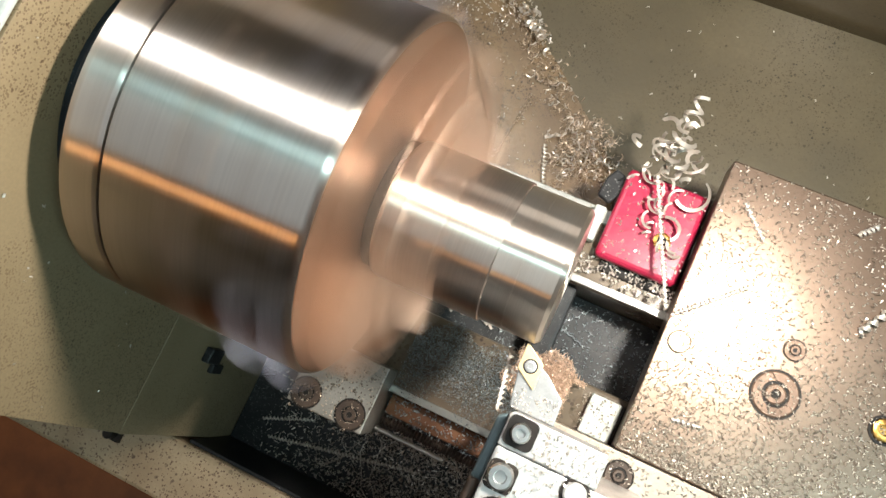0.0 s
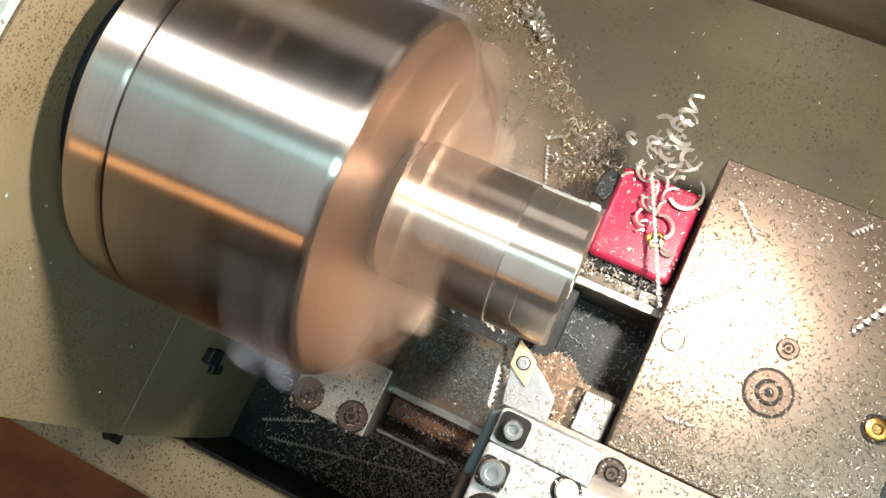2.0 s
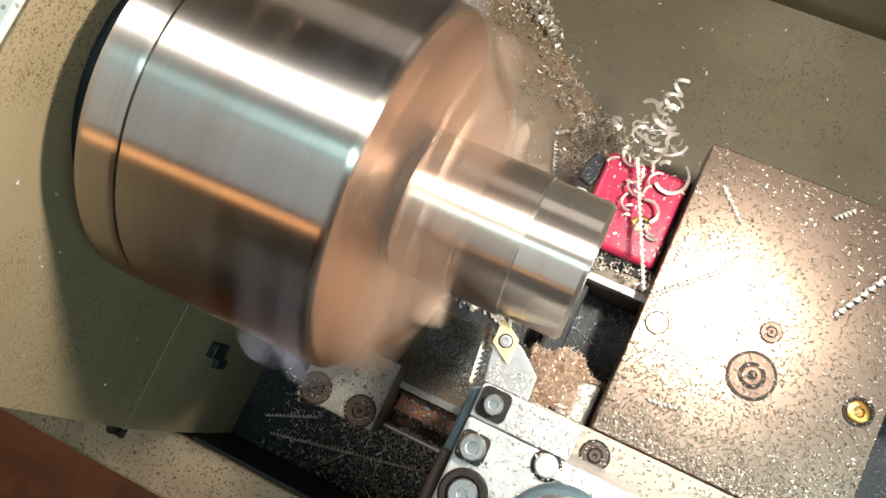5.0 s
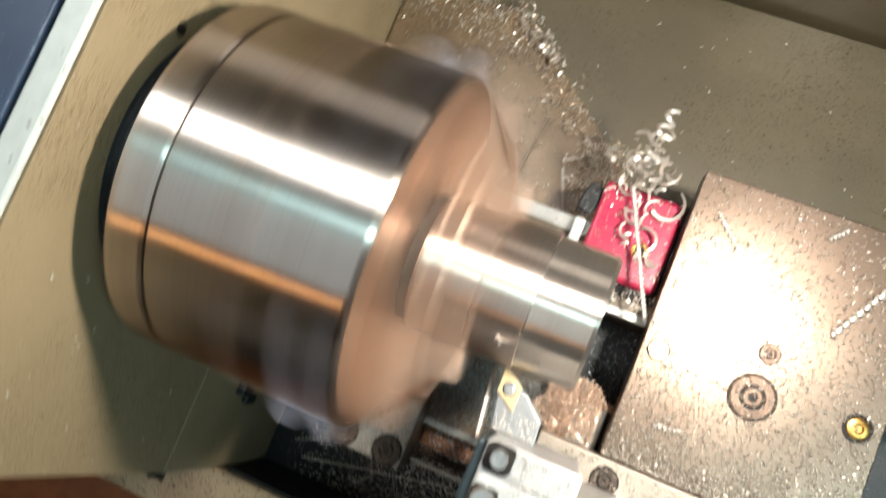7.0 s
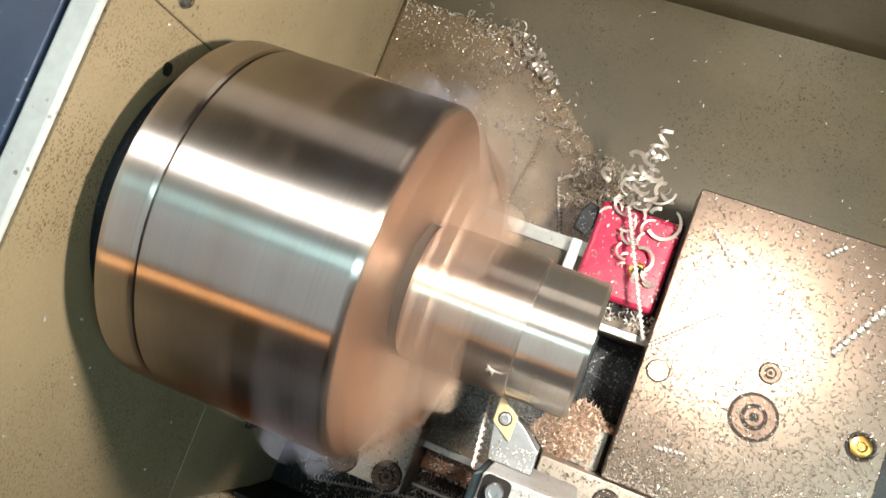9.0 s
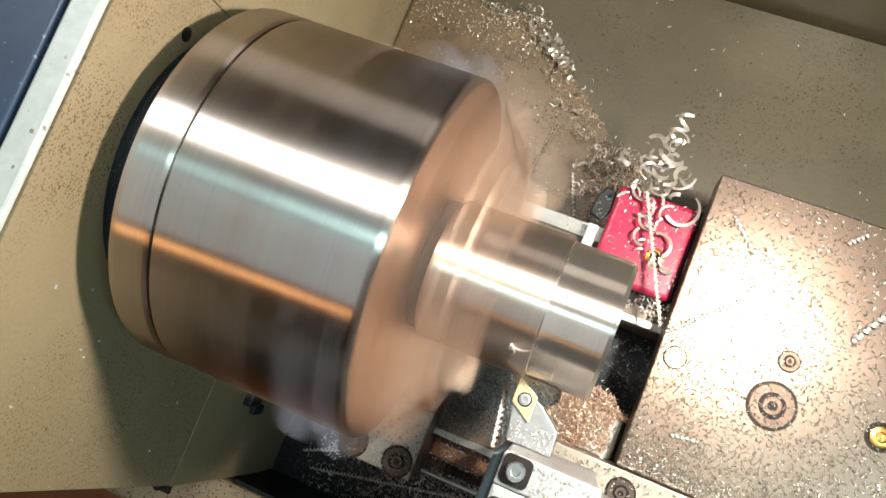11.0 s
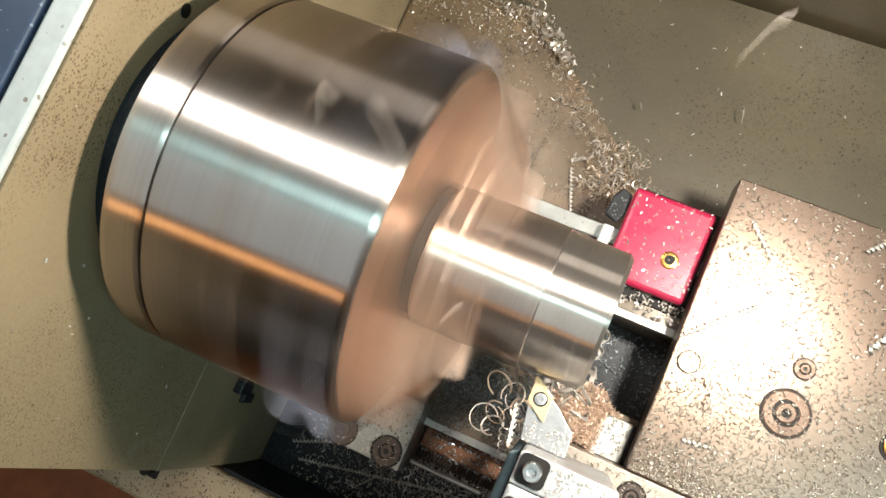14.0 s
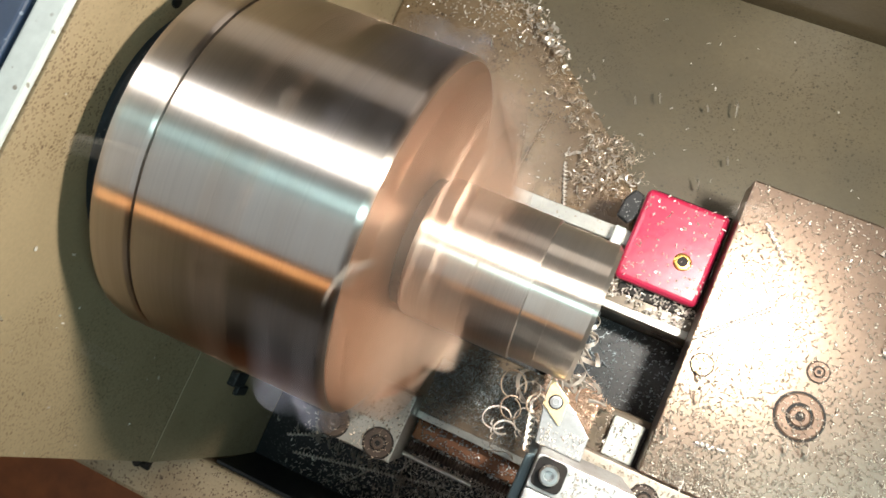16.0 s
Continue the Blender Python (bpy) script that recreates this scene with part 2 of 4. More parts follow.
def revolve(profile, n=96, axis="x", at=(0, 0, 0)):
    """A closed profile of (along, radius) turned round an axis through at."""
    bm = bmesh.new()
    ROUND.add(id(bm))
    rings = []
    full = [profile[0]]
    for (a0, r0), (a1, r1) in zip(profile, profile[1:]):
        d = math.hypot(a1 - a0, r1 - r0)
        if d > 0.003:
            full += [(a0 + (a1 - a0) * k, r0 + (r1 - r0) * k) for k in (0.0004 / d, 1 - 0.0004 / d)]
        full.append((a1, r1))
    for a, r in full:
        ring = []
        for k in range(n):
            c, s = math.cos(2 * math.pi * k / n), math.sin(2 * math.pi * k / n)
            p = (a, r * c, r * s) if axis == "x" else (r * c, r * s, a)
            ring.append(bm.verts.new((p[0] + at[0], p[1] + at[1], p[2] + at[2])))
        rings.append(ring)
    for i in range(len(rings) - 1):
        for k in range(n):
            j = (k + 1) % n
            bm.faces.new((rings[i][k], rings[i][j], rings[i + 1][j], rings[i + 1][k]))
    bm.faces.new(rings[0][::-1])
    bm.faces.new(rings[-1])
    bmesh.ops.recalc_face_normals(bm, faces=bm.faces[:])
    return bm


def joined(*bms):
    out = bmesh.new()
    for b in bms:
        if id(b) in ROUND:
            ROUND.discard(id(b))
            ROUND.add(id(out))
        me = bpy.data.meshes.new("t")
        b.to_mesh(me)
        b.free()
        out.from_mesh(me)
        bpy.data.meshes.remove(me)
    return out


def turn_x(bm, deg):
    bmesh.ops.rotate(bm, cent=(0, 0, 0), matrix=Matrix.Rotation(radians(deg), 3, "X"), verts=bm.verts[:])
    return bm


# ---- setting: room, cabinet, tray, headstock casting, bed ----
def slab(name, m, material, label=""):
    bmesh.ops.recalc_face_normals(m, faces=m.faces[:])
    return single(name, m, material, (0, 0, 0), label, "", kind="structure")


slab("floor", box(-2.6, 2.6, -2.4, 2.4, -1.15, -1.05), FLOOR, "red-brown workshop floor in shade")
slab("ceiling", box(-2.6, 2.6, -2.4, 2.4, 1.5, 1.6), WALL, "plain plastered ceiling")
slab("wall_north", box(-2.6, 2.6, 2.4, 2.5, -1.05, 1.5), WALL, "plain plastered wall")
slab("wall_south", box(-2.6, 2.6, -2.5, -2.4, -1.05, 1.5), WALL, "plain plastered wall")
slab("wall_east", box(2.6, 2.7, -2.4, 2.4, -1.05, 1.5), WALL, "plain plastered wall")
slab("wall_west", box(-2.7, -2.6, -2.4, 2.4, -1.05, 1.5), WALL, "plain plastered wall")

RIM_Z, TRAY_Z, BED_Z, PIT_Z = -0.200, -0.166, -0.108, -0.272

tray = thing("chip_tray", (0.1, 0.0, -1.05), "beige speckled sheet-metal chip tray with swarf and oil", "chip tray")
part("cabinet", box(-0.55, 0.95, -0.212, 0.30, -1.05, -0.282, 0.004), CREAM, tray)
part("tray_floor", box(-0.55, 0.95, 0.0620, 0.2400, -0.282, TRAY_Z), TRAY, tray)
# Unseen above z -0.07; its right end is raised to shade the tray.
wall_bm = prism([(-0.55, -0.282), (0.95, -0.282), (0.95, 0.055), (0.14, 0.055), (0.05, -0.07), (-0.55, -0.078)], 0.234, 0.238)
for v in wall_bm.verts:
    v.co = (v.co.x, v.co.z + 0.0065 + 0.05 * max(0.0, v.co.y + 0.166), v.co.y)
bmesh.ops.recalc_face_normals(wall_bm, faces=wall_bm.faces[:])
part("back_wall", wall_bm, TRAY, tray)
part("front_rim", box(-0.55, 0.95, -0.216, -0.174, -0.2818, RIM_Z, 0.003), RIM, tray, "beige rim speckled with oil")
# Black sheet laid over the rim's inner wall to darken it.
part("rim_inner_dark", box(-0.1155, 0.95, -0.1737, -0.1712, -0.2715, -0.2035, 0.0005), BLACK, tray, "black sheet along the inner side of the rim")
part("oily_trough", box(-0.1155, 0.95, -0.1735, 0.0615, -0.2817, PIT_Z), BLACK, tray, "black oily trough")

# headstock
head = thing("headstock", (-0.3, 0.0, -0.108), "beige painted headstock casting speckled with oil", "headstock")


def across(poly, x0, x1, bev=0.0):
    """A prism along x over a polygon in y, z."""
    bm = prism([(y, z) for y, z in poly], x0, x1, 0)
    for v in bm.verts:
        y, z, x = v.co
        v.co = (x, y, z)
    if bev:
        bmesh.ops.bevel(bm, geom=bm.edges[:], offset=bev, segments=2, affect="EDGES", profile=0.5)
    bmesh.ops.recalc_face_normals(bm, faces=bm.faces[:])
    return bm


part("casting", across([(-0.164, -0.1065), (0.0637, -0.1065), (0.0637, 0.098), (-0.141, 0.098)], -0.5, -0.116, 0.0002), CREAM, head)
part("side_cover", across([(0.0645, -0.164), (0.30, -0.164), (0.30, 0.098), (0.0645, 0.098)], -0.5, -0.1165, 0.001), CREAM, head)
part("top_rim", box(-0.1285, -0.1165, -0.139, 0.30, 0.0985, 0.102, 0.0012), WHITE, head, "pale grey painted top rim")
part("top_cover", box(-0.5, -0.1305, -0.137, 0.30, 0.0985, 0.103, 0.001), BLUE, head, "dark blue scuffed top cover")
part("cover_screw", revolve([(-0.117, 0.0046), (-0.1155, 0.0046), (-0.1138, 0.0036), (-0.1132, 0.002)], 24, at=(0, 0.0735, 0.061)), BOLT, head, "domed steel screw")
part("spindle_nose", revolve([(-0.1165, 0.045), (-0.1165, 0.0634), (-0.1140, 0.0634), (-0.1130, 0.0622), (-0.1095, 0.0618), (-0.1082, 0.0590), (-0.101, 0.0590), (-0.101, 0.045)], 96), FLANGE, head, "black greasy spindle flange")
part("face_screw", revolve([(-0.1165, 0.003), (-0.1155, 0.003), (-0.115, 0.002)], 16, at=(0, 0.0449, 0.0536)), DARK, head, "small black screw")

base = thing("bed_pedestal", (-0.3, -0.05, PIT_Z), "beige pedestal of the bed below the headstock", "lathe pedestal")
part("pedestal", across([(-0.1735, PIT_Z), (0.0615, PIT_Z), (0.0615, -0.1069), (-0.1645, -0.1069)], -0.5, -0.1159, 0.0002), CREAM, base)
part("pipe_clip", joined(box(-0.1157, -0.110, -0.116, -0.106, -0.178, -0.160, 0.001), box(-0.1157, -0.112, -0.123, -0.1165, -0.192, -0.176, 0.001)), BLACK, base, "small black clip")
part("foot", prism([(-0.116, 0.062), (0.085, 0.062), (0.075, 0.100), (0.045, 0.120), (0.020, 0.145), (-0.010, 0.168), (-0.026, 0.184), (-0.036, 0.189), (-0.116, 0.190)], -0.1658, -0.156, 0.003), OILY, base, "oil-browned foot casting strewn with chips")
part("edge_screw", joined(revolve([(-0.1195, 0.003), (-0.113, 0.003), (-0.112, 0.002)], 16, "z", (-0.126, -0.1690, 0.0)), box(-0.131, -0.121, -0.173, -0.1640, -0.1225, -0.1195)), DARK, base, "small steel screw in a clip")

bed = thing("lathe_bed", (0.3, 0.0, PIT_Z), "oily cast-iron lathe bed with ground ways", "lathe bed")
part("rear_way", box(-0.115, 0.9, 0.0165, 0.0615, PIT_Z, BED_Z - 0.0012, 0.002), IRON, bed, "oil-browned rear way")
part("front_way", box(-0.044, 0.9, -0.0785, -0.030, PIT_Z, BED_Z - 0.0012, 0.002), IRON, bed, "oil-browned front way")
part("rear_edge", box(-0.1, 0.9, 0.0525, 0.061, BED_Z - 0.001, BED_Z, 0.0004), WAY, bed, "bright ground strip")
part("inner_edge", box(-0.1, 0.9, 0.0172, 0.0215, BED_Z - 0.001, BED_Z, 0.0004), WAY, bed, "bright ground strip")
part("front_edge", box(-0.044, 0.9, -0.0784, -0.0742, BED_Z - 0.001, BED_Z, 0.0004), WAY, bed, "bright ground strip")
part("web", box(-0.115, 0.9, -0.0295, 0.016, PIT_Z, -0.150), WEB, bed, "black web between the ways")
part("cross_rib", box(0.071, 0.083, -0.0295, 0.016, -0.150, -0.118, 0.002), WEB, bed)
part("rack_ledge", box(0.0135, 0.9, -0.0905, -0.079, -0.2, -0.117, 0.001), RUST, bed, "rust-brown ledge")

screw_profile = [(0.0135, 0.0)]
x = 0.0135
while x < 0.32:
    screw_profile += [(x, 0.0021), (x + 0.0005, 0.0030), (x + 0.0010, 0.0030), (x + 0.0015, 0.0021)]
    x += 0.002
lead = thing("lead_screw", (0.16, -0.0945, -0.123), "thin dark oily lead screw with fine thread", "lead screw")
part("thread", revolve(screw_profile[1:], 16, at=(0, -0.0945, -0.120)), BRONZE, lead)
single("guide_rod", revolve([(0.0133, 0.0010), (0.0138, 0.0014), (0.0545, 0.0014), (0.055, 0.0010)], 20, at=(0, -0.0994, -0.112)), WAY, (0.03, -0.0994, -0.1134), "thin bright steel rod in front of the bed", "rod")


def socket_screw(x, y, z, r, parent, name="socket_screw", mat=None, label=""):
    """A cap screw, its hexagon socket and the gap round it coloured dark as shade, seated at height z."""
    mat = mat or BRONZE
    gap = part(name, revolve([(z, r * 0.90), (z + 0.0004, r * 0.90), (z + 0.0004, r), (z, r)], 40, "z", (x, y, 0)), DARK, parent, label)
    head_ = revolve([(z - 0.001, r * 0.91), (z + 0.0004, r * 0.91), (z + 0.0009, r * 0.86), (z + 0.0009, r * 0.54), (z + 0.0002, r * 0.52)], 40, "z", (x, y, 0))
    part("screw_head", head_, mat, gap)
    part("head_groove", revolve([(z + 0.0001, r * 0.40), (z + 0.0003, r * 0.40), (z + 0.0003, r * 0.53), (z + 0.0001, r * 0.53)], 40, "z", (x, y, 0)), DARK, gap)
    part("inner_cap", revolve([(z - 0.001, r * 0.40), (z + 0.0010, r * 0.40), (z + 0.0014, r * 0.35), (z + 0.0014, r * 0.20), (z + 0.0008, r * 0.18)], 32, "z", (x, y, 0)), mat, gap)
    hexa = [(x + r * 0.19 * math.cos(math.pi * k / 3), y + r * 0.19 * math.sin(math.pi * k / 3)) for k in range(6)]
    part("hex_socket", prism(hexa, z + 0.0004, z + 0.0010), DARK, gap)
    return gap


bracket = thing("screw_bracket", (-0.009, -0.085, PIT_Z), "grey machined bracket with two sunk socket screws", "bracket")
part("block", box(-0.031, 0.0128, -0.1035, -0.0665, PIT_Z, -0.086, 0.0008), BRACKET, bracket)
socket_screw(-0.0225, -0.096, -0.0859, 0.0086, bracket)
socket_screw(0.0036, -0.0965, -0.0859, 0.0084, bracket)

# ---- spinning: chuck and workpiece ----
chuck = thing("lathe_chuck", (0, 0, 0), "bright turned steel three-jaw chuck spinning fast", "chuck")
part("body", revolve([(-0.0818, 0.02), (-0.0818, 0.0794), (-0.0812, 0.0800), (-0.079, 0.080), (-0.003, 0.080), (-0.0012, 0.0793), (-0.0003, 0.0782), (-0.0003, 0.024), (-0.004, 0.022)], 128), CHUCK, chuck)
part("face", revolve([(-0.0002, 0.024), (-0.0002, 0.0781), (0.0, 0.0772), (0.0, 0.0245)], 128), FACE, chuck, "ground chuck face with a warm reflection in its colour")
part("backplate", revolve([(-0.1008, 0.03), (-0.1008, 0.0770), (-0.0995, 0.0797), (-0.097, 0.0802), (-0.0845, 0.0802), (-0.0828, 0.0796), (-0.0828, 0.0780), (-0.0822, 0.0775), (-0.0822, 0.03)], 128), CHUCK, chuck, "turned steel backplate")
for k in range(3):
    prof = [(-0.0008, 0.0815), (-0.0004, 0.0845), (0.001, 0.0845), (0.003, 0.0815), (0.0045, 0.0745), (0.0180, 0.0735), (0.0195, 0.072), (0.0210, 0.0575), (0.0228, 0.0565), (0.0240, 0.0550), (0.0240, 0.0475), (0.0335, 0.0460), (0.0350, 0.0445), (0.0350, 0.0310), (0.0003, 0.0310), (0.0003, 0.0790)]
    bm = bmesh.new()
    half = [0.0020 + 0.0125 * min(1.0, max(0.0, (pr - 0.043) / 0.016)) - 0.0060 * min(1.0, max(0.0, (pr - 0.0735) / 0.009)) for px, pr in prof]
    a = [bm.verts.new((px, -h, pr)) for (px, pr), h in zip(prof, half)]
    c = [bm.verts.new((px, h, pr)) for (px, pr), h in zip(prof, half)]
    bm.faces.new(a)
    bm.faces.new(c[::-1])
    for i in range(len(prof)):
        j = (i + 1) % len(prof)
        bm.faces.new((a[i], c[i], c[j], a[j]))
    bmesh.ops.recalc_face_normals(bm, faces=bm.faces[:])
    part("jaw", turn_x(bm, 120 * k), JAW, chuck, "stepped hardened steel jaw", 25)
    heel = [(-0.0275, 0.0803), (-0.0275, 0.0865), (-0.0255, 0.0890), (-0.0195, 0.0893), (-0.0175, 0.0860), (-0.0165, 0.0835), (-0.0105, 0.0835), (-0.0090, 0.0870), (-0.0070, 0.0900), (-0.0030, 0.0895), (-0.0012, 0.0870), (-0.0012, 0.0803)]
    bm = prism(heel[::-1], -0.0035, 0.0035, 0.0)
    for v in bm.verts:
        v.co = (v.co.x, v.co.z, v.co.y)
    bmesh.ops.recalc_face_normals(bm, faces=bm.faces[:])
    part("jaw_heel", turn_x(bm, 120 * k), HEEL, chuck, "grey steel heel of the jaw")
    # key socket between the jaws: a sunk ring, its square hole a patch in shade colour
    ring = revolve([(0.0792, 0.0088), (0.0806, 0.0090), (0.0813, 0.0082), (0.0802, 0.0062), (0.0793, 0.0062)], 32, "z", (-0.049, 0, 0))
    rim = part("key_socket", turn_x(ring, 120 * k + 60), JAW, chuck, "bright rim of the key socket")
    part("square_hole", turn_x(box(-0.0532, -0.0448, -0.0042, 0.0042, 0.0793, 0.08015), 120 * k + 60), DARK, rim)
    part("face_groove", turn_x(box(-0.0002, 0.0003, -0.0009, 0.0009, 0.032, 0.077), 120 * k + 60), DARK, chuck)

work = thing("workpiece", (0, 0, 0), "bright turned steel bar held in the chuck", "workpiece")
part("rough_bar", revolve([(0.0050, 0.010), (0.0050, 0.0292), (0.0062, 0.0303), (0.0072, 0.0306), (0.0305, 0.0306), (0.0308, 0.03045), (0.0318, 0.03045), (0.0321, 0.0306), (0.0535, 0.0306), (0.0539, 0.0297), (0.0539, 0.012)], 128), WORK, work, "roughly turned steel")
# The shade in the groove beside the jaws is put into the colour.
part("neck", revolve([(0.0004, 0.010), (0.0004, 0.0282), (0.0049, 0.0282), (0.0049, 0.012)], 96), DARK, work, "recessed neck beside the jaws, coloured dark for the shade in the gap")
part("finished_end", revolve([(0.05395, 0.012), (0.05395, 0.02965), (0.0640, 0.02965), (0.0641, 0.02955), (0.0644, 0.02955), (0.0645, 0.02965), (0.0786, 0.0296), (0.0803, 0.0281), (0.0803, 0.008), (0.074, 0.006)], 128), FINISH, work, "smooth finish-turned end")

# ---- carriage: everything here slides along x ----
saddle = thing("saddle", (0.19, 0.02, BED_Z), "steel lathe saddle strewn with bright chips", "saddle")
part("top_plate", box(0.1305, 0.252, -0.0542, 0.1045, -0.106, -0.0847, 0.0008), PLATE, saddle)
part("cross_slide", box(0.099, 0.252, -0.20, -0.0548, -0.106, -0.0815, 0.0008), WING, saddle, "steel cross slide")
part("left_wing", box(0.1120, 0.1284, -0.0545, -0.0335, -0.1078, -0.1030, 0.0008), WHITE, saddle, "bright steel wing on the front way")
# Dark strip for the gap between the wing and the plate.
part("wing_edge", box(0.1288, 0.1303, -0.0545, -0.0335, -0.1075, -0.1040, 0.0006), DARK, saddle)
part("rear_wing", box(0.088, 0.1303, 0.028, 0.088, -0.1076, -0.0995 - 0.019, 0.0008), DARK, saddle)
socket_screw(0.1897, 0.0014, -0.0846, 0.0122, saddle, mat=STAIN)
socket_screw(0.1906, 0.0249, -0.0846, 0.0056, saddle, mat=STAIN)
plug = part("hole_plug", revolve([(-0.0849, 0.0060), (-0.0842, 0.0060), (-0.0842, 0.0054), (-0.0848, 0.0053)], 32, "z", (0.1396, 0.0065, 0)), DARK, saddle)
part("plug_disc", revolve([(-0.0848, 0.0053), (-0.0840, 0.0051), (-0.0840, 0.0022), (-0.0846, 0.0020)], 32, "z", (0.1396, 0.0065, 0)), GOLD, plug, "pale brass plug")
nip = part("oil_nipple", revolve([(-0.0849, 0.0072), (-0.0840, 0.0072), (-0.0840, 0.0060), (-0.0846, 0.0058)], 32, "z", (0.240, 0.0062, 0)), DARK, saddle)
part("nipple_ring", revolve([(-0.0848, 0.0057), (-0.0832, 0.0054), (-0.0828, 0.0045), (-0.0828, 0.0026), (-0.0840, 0.0020)], 32, "z", (0.240, 0.0062, 0)), BRASS, nip, "brass oil nipple")
socket_screw(0.137, -0.0655, -0.0814, 0.0075, saddle)

red = thing("wiper_block", (0.105, 0.06, BED_Z), "red plastic way wiper block with a brass screw", "way wiper")
part("block", box(0.0835, 0.1285, 0.0335, 0.0855, -0.1070, -0.0985, 0.003, 3), RED, red)
rim = part("brass_ring", revolve([(-0.0986, 0.0048), (-0.0976, 0.0046), (-0.0973, 0.0038), (-0.0973, 0.0028), (-0.0984, 0.0026)], 32, "z", (0.1135, 0.0536, 0)), BRASS, red, "yellow brass bush")
part("ring_hole", revolve([(-0.0984, 0.001), (-0.0984, 0.0026), (-0.0982, 0.0026), (-0.0982, 0.001)], 20, "z", (0.1135, 0.0536, 0)), DARK, rim)
part("felt_strip", box(0.0745, 0.0805, 0.040, 0.060, -0.1078, -0.0995, 0.001), WHITE, red, "pale felt strip")
part("back_piece", prism([(0.0725, 0.066), (0.0800, 0.0635), (0.0832, 0.070), (0.0830, 0.0815), (0.0770, 0.0835), (0.0735, 0.077)], -0.1078, -0.1040, 0.0012), BLACK, red, "black bent clip")

# tool post
post = thing("tool_post", (0.11, -0.09, -0.0815), "steel tool post with clamp screws, dusted with chips", "tool post")
part("body", box(0.0822, 0.150, -0.16, -0.0695, -0.0812, 0.0311, 0.0012), POST, post)
part("clamp_block", prism([(0.0822, -0.0693), (0.0822, -0.0575), (0.0832, -0.0565), (0.1185, -0.0565), (0.1195, -0.0575), (0.1195, -0.0693)][::-1], -0.03, 0.0316, 0.0007), POST, post, "steel clamp block")
part("side_plate", prism([(0.0762, -0.16), (0.0818, -0.16), (0.0818, -0.0580), (0.0780, -0.0600)], -0.0812, 0.0210, 0.0012), TEAL, post, "blue-grey oily side plate")
part("side_bar", revolve([(-0.118, 0.0022), (-0.0845, 0.0022), (-0.0842, 0.0018)], 16, "x"), BRONZE, post, "brown rod along the side")
bar = bpy.data.objects["side_bar"]
for v in bar.data.vertices:
    w = v.co + Vector((0.11, -0.09, -0.0815))
    v.co = Vector((0.0795 + w.y, w.x, 0.0235 + w.z)) - Vector((0.11, -0.09, -0.0815))


def rounded_square(x, y, half, r):
    """A square plan with rounded corners, anticlockwise."""
    return [(x + sx * (half - r) + r * math.cos(a0 + 0.3927 * k), y + sy * (half - r) + r * math.sin(a0 + 0.3927 * k))
            for sx, sy, a0 in ((1, 1, 0), (-1, 1, 1.5708), (-1, -1, 3.1416), (1, -1, 4.7124)) for k in range(5)]


def clamp_bolt(x, y, z, r, half):
    # Flat square whose black colour gives the recess its shade.
    cup = part("bolt_recess_shade", prism(rounded_square(x, y, half, half * 0.45), z, z + 0.0006), DARK, post, "flat dark square coloured as the shade of the bolt recess")
    part("bolt", revolve([(z - 0.002, r), (z + 0.0028, r), (z + 0.0036, r * 0.85), (z + 0.0036, r * 0.5), (z + 0.0022, r * 0.45)], 28, "z", (x, y, 0)), BOLT, cup, "bright bolt head")


clamp_bolt(0.0885, -0.0625, 0.0317, 0.0036, 0.0056)
clamp_bolt(0.0880, -0.0790, 0.0312, 0.0048, 0.0054)
nut = part("nut_ring", revolve([(0.0308, 0.0088), (0.0335, 0.0088), (0.0345, 0.0080), (0.0345, 0.0062), (0.0322, 0.0060)], 32, "z", (0.0915, -0.0945, 0)), DARK, post)
part("nut_core", revolve([(0.0296, 0.0055), (0.0338, 0.0055), (0.0345, 0.0048), (0.0345, 0.0022), (0.033, 0.002)], 32, "z", (0.0915, -0.0945, 0)), BOLT, nut)
hub = part("clamp_disc", revolve([(0.0296, 0.0205), (0.0335, 0.0205), (0.035, 0.0190), (0.035, 0.0165), (0.034, 0.0175)], 64, "z", (0.127, -0.0960, 0)), TEAL, post, "blue-grey clamp disc")
part("disc_top", revolve([(0.0336, 0.0172), (0.0375, 0.0172), (0.0385, 0.0160), (0.0385, 0.0070), (0.0375, 0.0065)], 64, "z", (0.127, -0.0960, 0)), BOLT, hub, "bright ring on the disc")
part("index_pin", joined(revolve([(0.0300, 0.0042), (0.0326, 0.0042), (0.0332, 0.0036)], 24, "z", (0.1135, -0.0735, 0)), box(0.1135, 0.123, -0.0765, -0.0730, 0.030, 0.0326, 0.0005)), POST, post, "steel index pin")
part("pin_gap", revolve([(0.0310, 0.0055), (0.0315, 0.0055), (0.0315, 0.0043)], 24, "z", (0.1135, -0.0735, 0)), DARK, post)

tool = thing("turning_tool", (0.088, -0.05, -0.022), "grey steel turning tool with a gold carbide insert", "lathe tool")
part("shank", prism([(0.0795, -0.0563), (0.0985, -0.0563), (0.0980, -0.0462), (0.0885, -0.0385), (0.0785, -0.0335), (0.0768, -0.0410)], -0.022, -0.0006, 0.0005), SHANK, tool)
tip, back = Vector((0.0763, -0.0300)), Vector((0.0857, -0.0470))
mid, ax = (tip + back) / 2, (back - tip).normalized()
sd = Vector((-ax.y, ax.x))
dia = [tip + ax * 0.0005 + sd * 0.0003, mid + sd * 0.0053, back - ax * 0.0005 + sd * 0.0003, back - ax * 0.0005 - sd * 0.0003, mid - sd * 0.0053, tip + ax * 0.0005 - sd * 0.0003]
area2 = sum(dia[i].x * dia[(i + 1) % 6].y - dia[(i + 1) % 6].x * dia[i].y for i in range(6))
